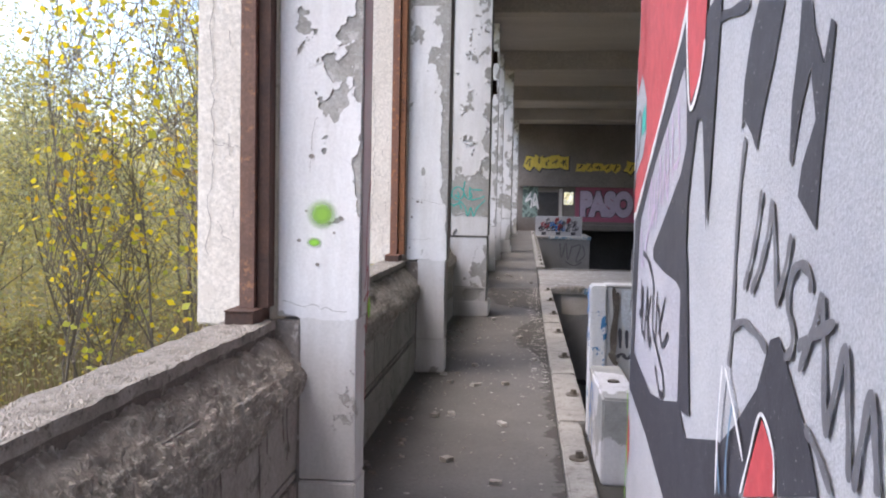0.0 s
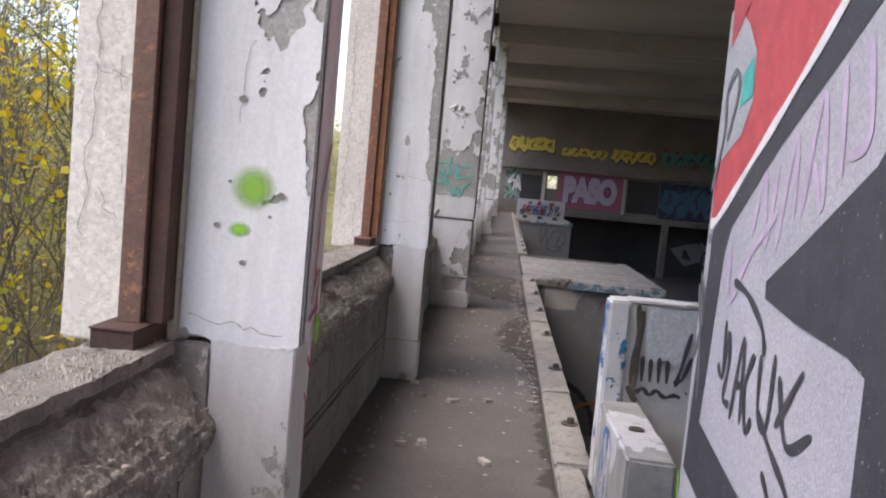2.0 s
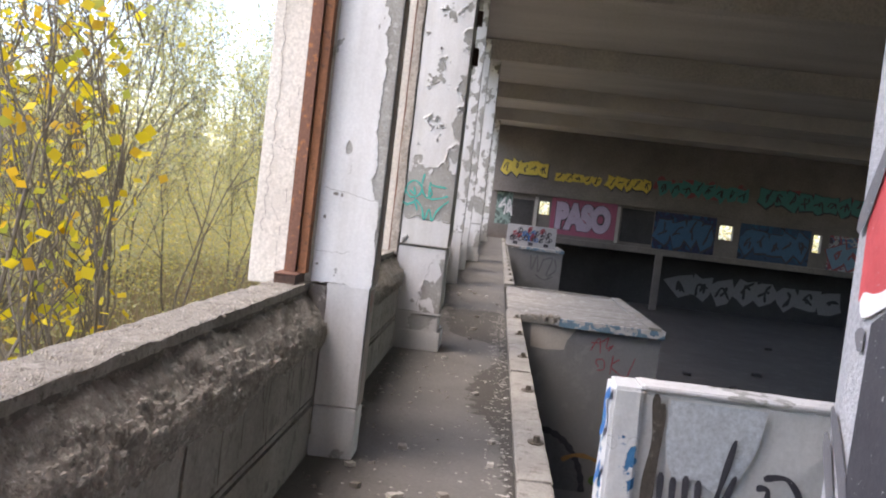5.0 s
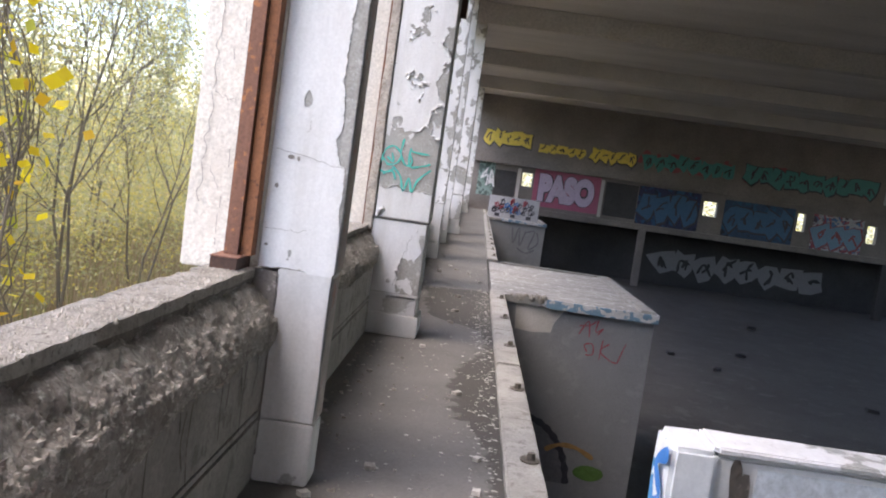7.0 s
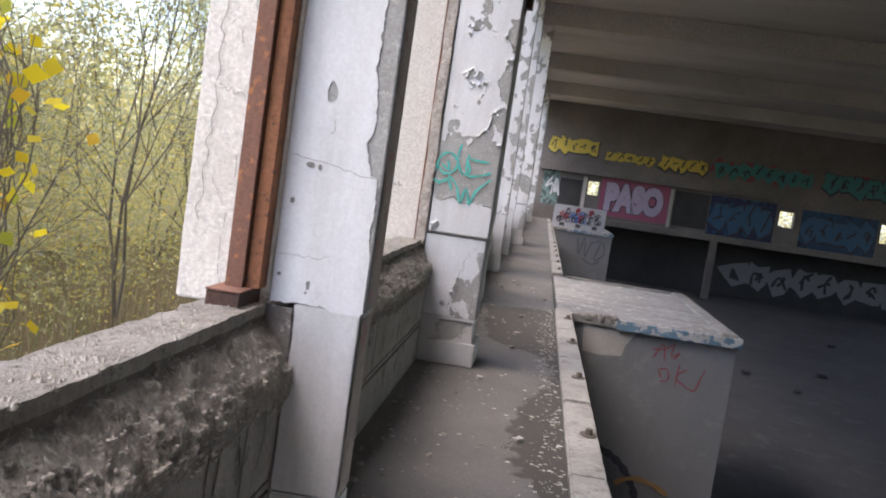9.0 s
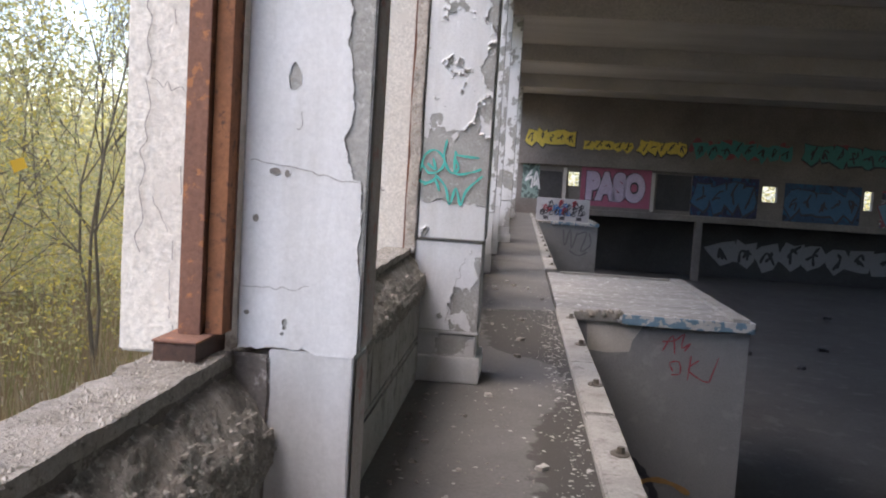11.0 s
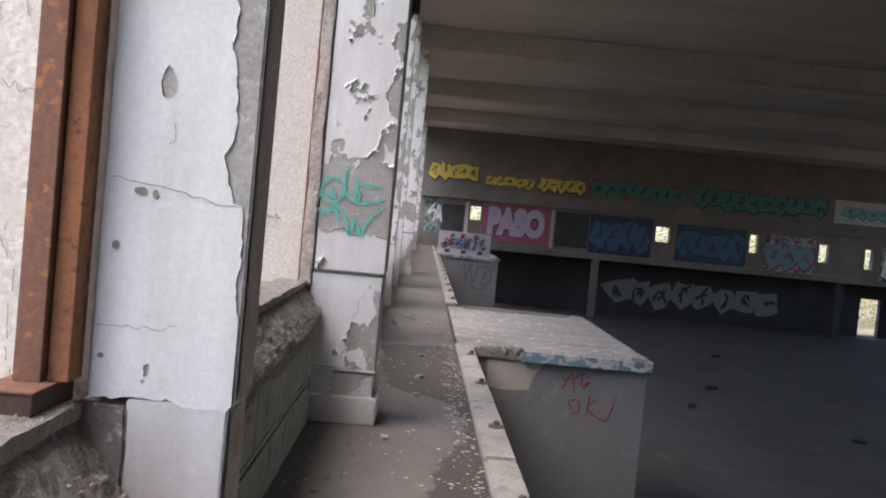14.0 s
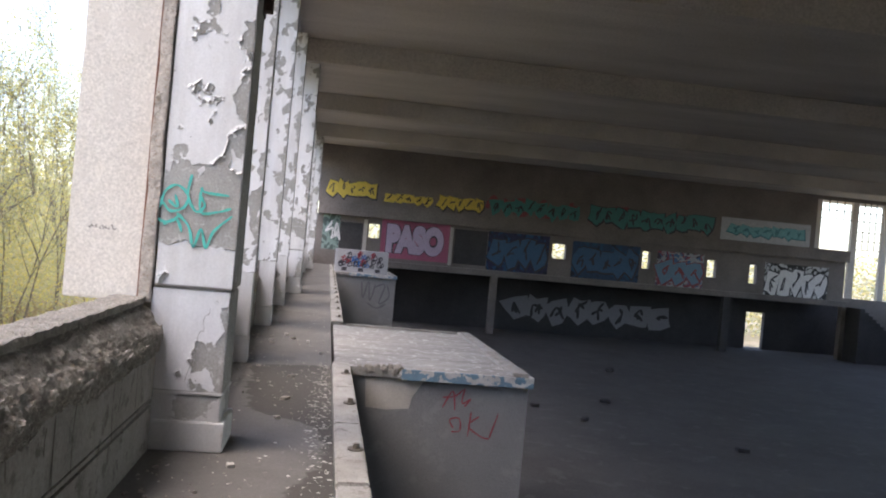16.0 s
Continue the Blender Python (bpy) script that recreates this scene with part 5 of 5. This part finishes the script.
for x0, x1 in ((27.65, 29.5), (29.9, 31.4)):
    for i in range(1, 4):
        xx = x0 + (x1 - x0) * i / 4
        boxed("glazing_bar", xx - 0.025, xx + 0.025, END_Y + 0.15, END_Y + 0.19, 5.0 if x0 < 29 else 3.4, 6.05, M_FRAME, win)
    for z in ((5.0, 5.5) if x0 < 29 else (3.4, 3.9, 4.4, 5.0, 5.5)):
        boxed("glazing_bar", x0, x1, END_Y + 0.145, END_Y + 0.195, z - 0.025, z + 0.025, M_FRAME, win)


# ---------------------------------------------------------------- trees and growth outside
def tube(verts, faces, pts, radii, n=6):
    base = len(verts)
    for i, (p, r) in enumerate(zip(pts, radii)):
        d = (pts[min(i + 1, len(pts) - 1)] - pts[max(i - 1, 0)]).normalized()
        a = d.orthogonal().normalized()
        b = d.cross(a)
        for k in range(n):
            t = k / n * math.tau
            verts.append(p + (a * math.cos(t) + b * math.sin(t)) * r)
        if i:
            for k in range(n):
                q = base + (i - 1) * n
                faces.append((q + k, q + (k + 1) % n, q + n + (k + 1) % n, q + n + k))


def leaf_mesh(name, centres, rng, length, width, material, droop=0.4):
    n = len(centres)
    c = np.array(centres)
    d = rng.normal(size=(n, 3))
    d[:, 2] = d[:, 2] * 0.5 - droop
    d /= np.linalg.norm(d, axis=1)[:, None]
    s = np.cross(d, rng.normal(size=(n, 3)))
    s /= np.linalg.norm(s, axis=1)[:, None]
    ln = (length * rng.uniform(0.6, 1.25, n))[:, None]
    wd = (width * rng.uniform(0.7, 1.2, n))[:, None]
    v = np.stack([c, c + d * ln * 0.45 + s * wd, c + d * ln, c + d * ln * 0.45 - s * wd], 1).reshape(-1, 3)
    f = np.arange(4 * n).reshape(-1, 4)
    me = bpy.data.meshes.new(name)
    me.from_pydata(v.tolist(), [], f.tolist())
    me.materials.append(material)
    return me


def tree(seed, height, spread, leaves, length, width, leaf_mat, label, lean=0.0, stems=3, bare=0.15, reach=2.4):
    rng = np.random.default_rng(seed)
    verts, faces, twigs = [], [], []

    def limb(p, d, ln, r, depth):
        pts, rad = [p.copy()], [r]
        for i in range(5):
            d = (d + Vector(rng.normal(size=3).tolist()) * 0.13 + Vector((0, 0, 0.05 if depth < 2 else -0.02))).normalized()
            if math.hypot(p.x + d.x * ln / 5, p.y + d.y * ln / 5) > reach:
                d = Vector((-0.3 * d.x, -0.3 * d.y, abs(d.z) + 0.2)).normalized()
            p = p + d * ln / 5
            pts.append(p.copy())
            rad.append(r * (1 - 0.8 * (i + 1) / 5) + 0.0025)
            if depth < 3 and i >= (1 if depth else 1):
                for _ in range(2 if depth < 2 else 1):
                    side = Vector(rng.normal(size=3).tolist())
                    side -= side.dot(d) * d
                    limb(p, (d * 0.75 + side.normalized() * 0.65 * spread).normalized(), ln * rng.uniform(0.35, 0.55), rad[-1] * 0.6, depth + 1)
        tube(verts, faces, pts, rad, 6 if depth < 2 else 4)
        if depth >= 1:
            twigs.append(pts)
    for s in range(stems):
        a = rng.uniform(0, math.tau)
        limb(Vector((0.15 * math.cos(a), 0.15 * math.sin(a), 0)), Vector((0.22 * math.cos(a) + lean, 0.22 * math.sin(a), 1)).normalized(), height * rng.uniform(0.75, 1.0), 0.0075 * height / stems ** 0.4, 0)
    cs = []
    for _ in range(leaves):
        tw = twigs[rng.integers(len(twigs))]
        i = rng.integers(1, len(tw) - 1)
        q = tw[i].lerp(tw[i + 1], rng.uniform())
        if q.z < height * bare:
            continue
        cs.append((np.array(q) + rng.normal(size=3) * 0.14).tolist())
    ob = tagged(new("tree"), label, "tree", "trees outside the windows")
    me = bpy.data.meshes.new("trunk")
    me.from_pydata([tuple(v) for v in verts], [], faces)
    me.materials.append(M_BARK)
    trunk = new("trunk", me)
    trunk.parent = ob
    crown = new("crown", leaf_mesh("crown", cs, rng, length, width, leaf_mat))
    crown.parent = ob
    return ob


GZ = -3.25
LAB = "slender willow with thinning yellow-green autumn leaves"
t1 = tree(1, 7.6, 0.9, 10500, 0.12, 0.019, M_LEAF, LAB)
t2 = tree(2, 8.6, 0.8, 10500, 0.12, 0.019, M_LEAF, LAB, 0.1)
t3 = tree(3, 6.8, 1.0, 10500, 0.11, 0.021, M_LEAF, LAB, -0.1, 4)
t4 = tree(4, 5.9, 0.9, 800, 0.095, 0.044, M_YLEAF, "young poplar with bright yellow leaves", 0.0, 2, 0.1, 1.1)
rnd = random.Random(5)
spots = [(t1, -6.5, 8.5), (t2, -8.5, 12.0), (t3, -6.0, 15.5), (t1, -9.5, 18.5), (t2, -6.2, 21.5), (t3, -10.5, 9.5), (t3, -11.5, 24.5), (t1, -6.5, 27.0), (t2, -9.0, 31),
         (t1, -13.0, 14.5), (t2, -14.0, 20), (t3, -12.5, 30), (t1, -7, 35), (t2, -7.5, 42), (t3, -8, 49), (t2, -6.8, 5.0), (t1, -11, 5.5)]
first = set()
for src, x, y in spots:
    x = x * 1.3 - 0.6
    m = pose(x, y, GZ, 0, 0, rnd.uniform(0, 360))
    if src not in first:
        first.add(src)
        src.matrix_basis = m
    else:
        copy_thing(src, m @ Matrix.Diagonal((1, 1, 1, 1)))
t4.matrix_basis = pose(-3.2, 7.5, GZ, 0, 0, 40)
copy_thing(t4, pose(-4.1, 9.3, GZ, 0, 0, 190))

rng = np.random.default_rng(9)
n = 130000
xx = -rng.uniform(14, 40, n)
yy = rng.uniform(-5, 90, n)
top = 3.4 + 2.0 * np.sin(yy * 0.35) + 1.5 * np.sin(yy * 0.9 + xx * 0.3)
zz = GZ + (top - GZ) * rng.uniform(0, 1, n) ** 0.8
x2 = rng.uniform(-12, 60, 30000)
y2 = rng.uniform(62, 72, 30000)
z2 = GZ + rng.uniform(0, 1, 30000) ** 0.8 * (6.0 + 0.9 * np.sin(x2 * 0.5))
cs = np.concatenate([np.stack([xx, yy, zz], 1), np.stack([x2, y2, z2], 1)])
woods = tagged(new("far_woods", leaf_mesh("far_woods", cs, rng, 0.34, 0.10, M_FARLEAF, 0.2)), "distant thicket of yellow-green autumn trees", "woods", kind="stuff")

n = 130000
tx, ty = -rng.uniform(8.5, 20, n), rng.uniform(-3, 60, n)
tz = GZ + rng.uniform(0, 1, n) ** 1.3 * (5.2 + 1.3 * np.sin(ty * 0.8) + 1.0 * np.sin(tx * 1.1 + ty * 0.37))
clump = np.sin(tx * 1.9 + 1.3 * np.sin(ty * 1.1)) * np.sin(ty * 1.6 + np.sin(tx * 1.3)) * np.sin(tz * 1.4 + tx)
pick = clump > -0.25
tagged(new("thicket", leaf_mesh("thicket", np.stack([tx, ty, tz], 1)[pick], rng, 0.14, 0.028, M_LEAF, 0.3)), "dense undergrowth of yellow-green shrubs", "shrubs", kind="stuff")
n = 26000
gx, gy = -rng.uniform(1.4, 16, n), rng.uniform(-2, 45, n)
gc = np.stack([gx, gy, np.full(n, GZ)], 1)
h = rng.uniform(0.4, 1.25, n)
lean = rng.normal(size=(n, 2)) * 0.18
w = 0.02
tip = gc + np.stack([lean[:, 0], lean[:, 1], h], 1)
v = np.stack([gc + (-w, 0, 0), gc + (w, w, 0), tip], 1).reshape(-1, 3)
me = bpy.data.meshes.new("dry_grass")
me.from_pydata(v.tolist(), [], np.arange(3 * n).reshape(-1, 3).tolist())
me.materials.append(M_GRASS)
tagged(new("dry_grass", me), "tall dry brown grass and weeds", "grass", kind="stuff")


# ---------------------------------------------------------------- litter on the floor
def scatter(name, count, place, size, m, label, seed, flat=0.35):
    r = random.Random(seed)
    bm = bmesh.new()
    for _ in range(count):
        x, y = place(r)
        s = size * (0.4 + r.random() ** 2 * 1.6)
        a = r.random() * 6.3
        n = 4 + int(r.random() * 3)
        low, high = [], []
        for i in range(n):
            t = a + i / n * math.tau
            q = s * (0.6 + 0.6 * r.random())
            low.append(bm.verts.new((x + q * math.cos(t), y + q * math.sin(t) * 0.7, 0.0)))
            high.append(bm.verts.new((x + 0.8 * q * math.cos(t), y + 0.8 * q * math.sin(t) * 0.7, s * flat * (0.5 + r.random()))))
        bm.faces.new(high)
        for i in range(n):
            bm.faces.new((low[i], low[(i + 1) % n], high[(i + 1) % n], high[i]))
    return tagged(part(name, bm, m), label, "litter", kind="stuff")


scatter("paint_chips", 650, lambda r: (min(0.53, 0.51 - abs(r.gauss(0, 0.11))), r.uniform(6.5, 15.3)), 0.010, M_CHIP, "scattered white paint chips along the kerb", 1, 0.2)
scatter("paint_chips", 500, lambda r: (r.uniform(-0.62, 0.5), r.uniform(2, 22)), 0.009, M_CHIP, "fallen paint chips on the walkway", 2, 0.2)
scatter("rubble", 260, lambda r: (-0.62 + abs(r.gauss(0, 0.16)), r.uniform(2, 24)), 0.016, M_DEBRIS, "small rubble by the window wall", 3, 0.6)
scatter("crumbs", 900, lambda r: (r.uniform(-0.63, 0.53), r.uniform(1, 20)), 0.006, M_DEBRIS, "fine concrete crumbs on the walkway", 4, 0.6)
r = random.Random(14)
for i in range(26):
    y = r.uniform(4, 18)
    x = r.uniform(-0.55, 0.45)
    bm = bmesh.new()
    bmesh.ops.create_cube(bm, size=1.0, matrix=pose(x, y, 0.012, 0, 0, r.uniform(0, 180)) @ Matrix.Diagonal((0.04 + 0.05 * r.random(), 0.03 + 0.03 * r.random(), 0.024, 1)))
    bm = cut_up(bm, 0.03)
    ob = worn(part("plaster_fragment", bm, M_CHIP if r.random() < 0.5 else M_DEBRIS), 0.006, 30, i)
    for vtx in ob.data.vertices:
        vtx.co.z = max(vtx.co.z, 0.001)
    tagged(ob, "broken plaster fragment lying on the walkway", "rubble", "plaster fragments")
for i in range(7):
    x, y = r.uniform(3.4, 12), r.uniform(14, 40)
    bm = bmesh.new()
    bmesh.ops.create_cube(bm, size=1.0, matrix=pose(x, y, HALL_Z + 0.05, 0, 0, r.uniform(0, 180)) @ Matrix.Diagonal((0.15 + 0.15 * r.random(), 0.10 + 0.1 * r.random(), 0.08, 1)))
    bm = cut_up(bm, 0.12)
    ob = worn(part("rubble_lump", bm, M_DARKWALL), 0.03, 8, i)
    tagged(ob, "dark lump of rubble on the hall floor", "rubble", "rubble lumps")
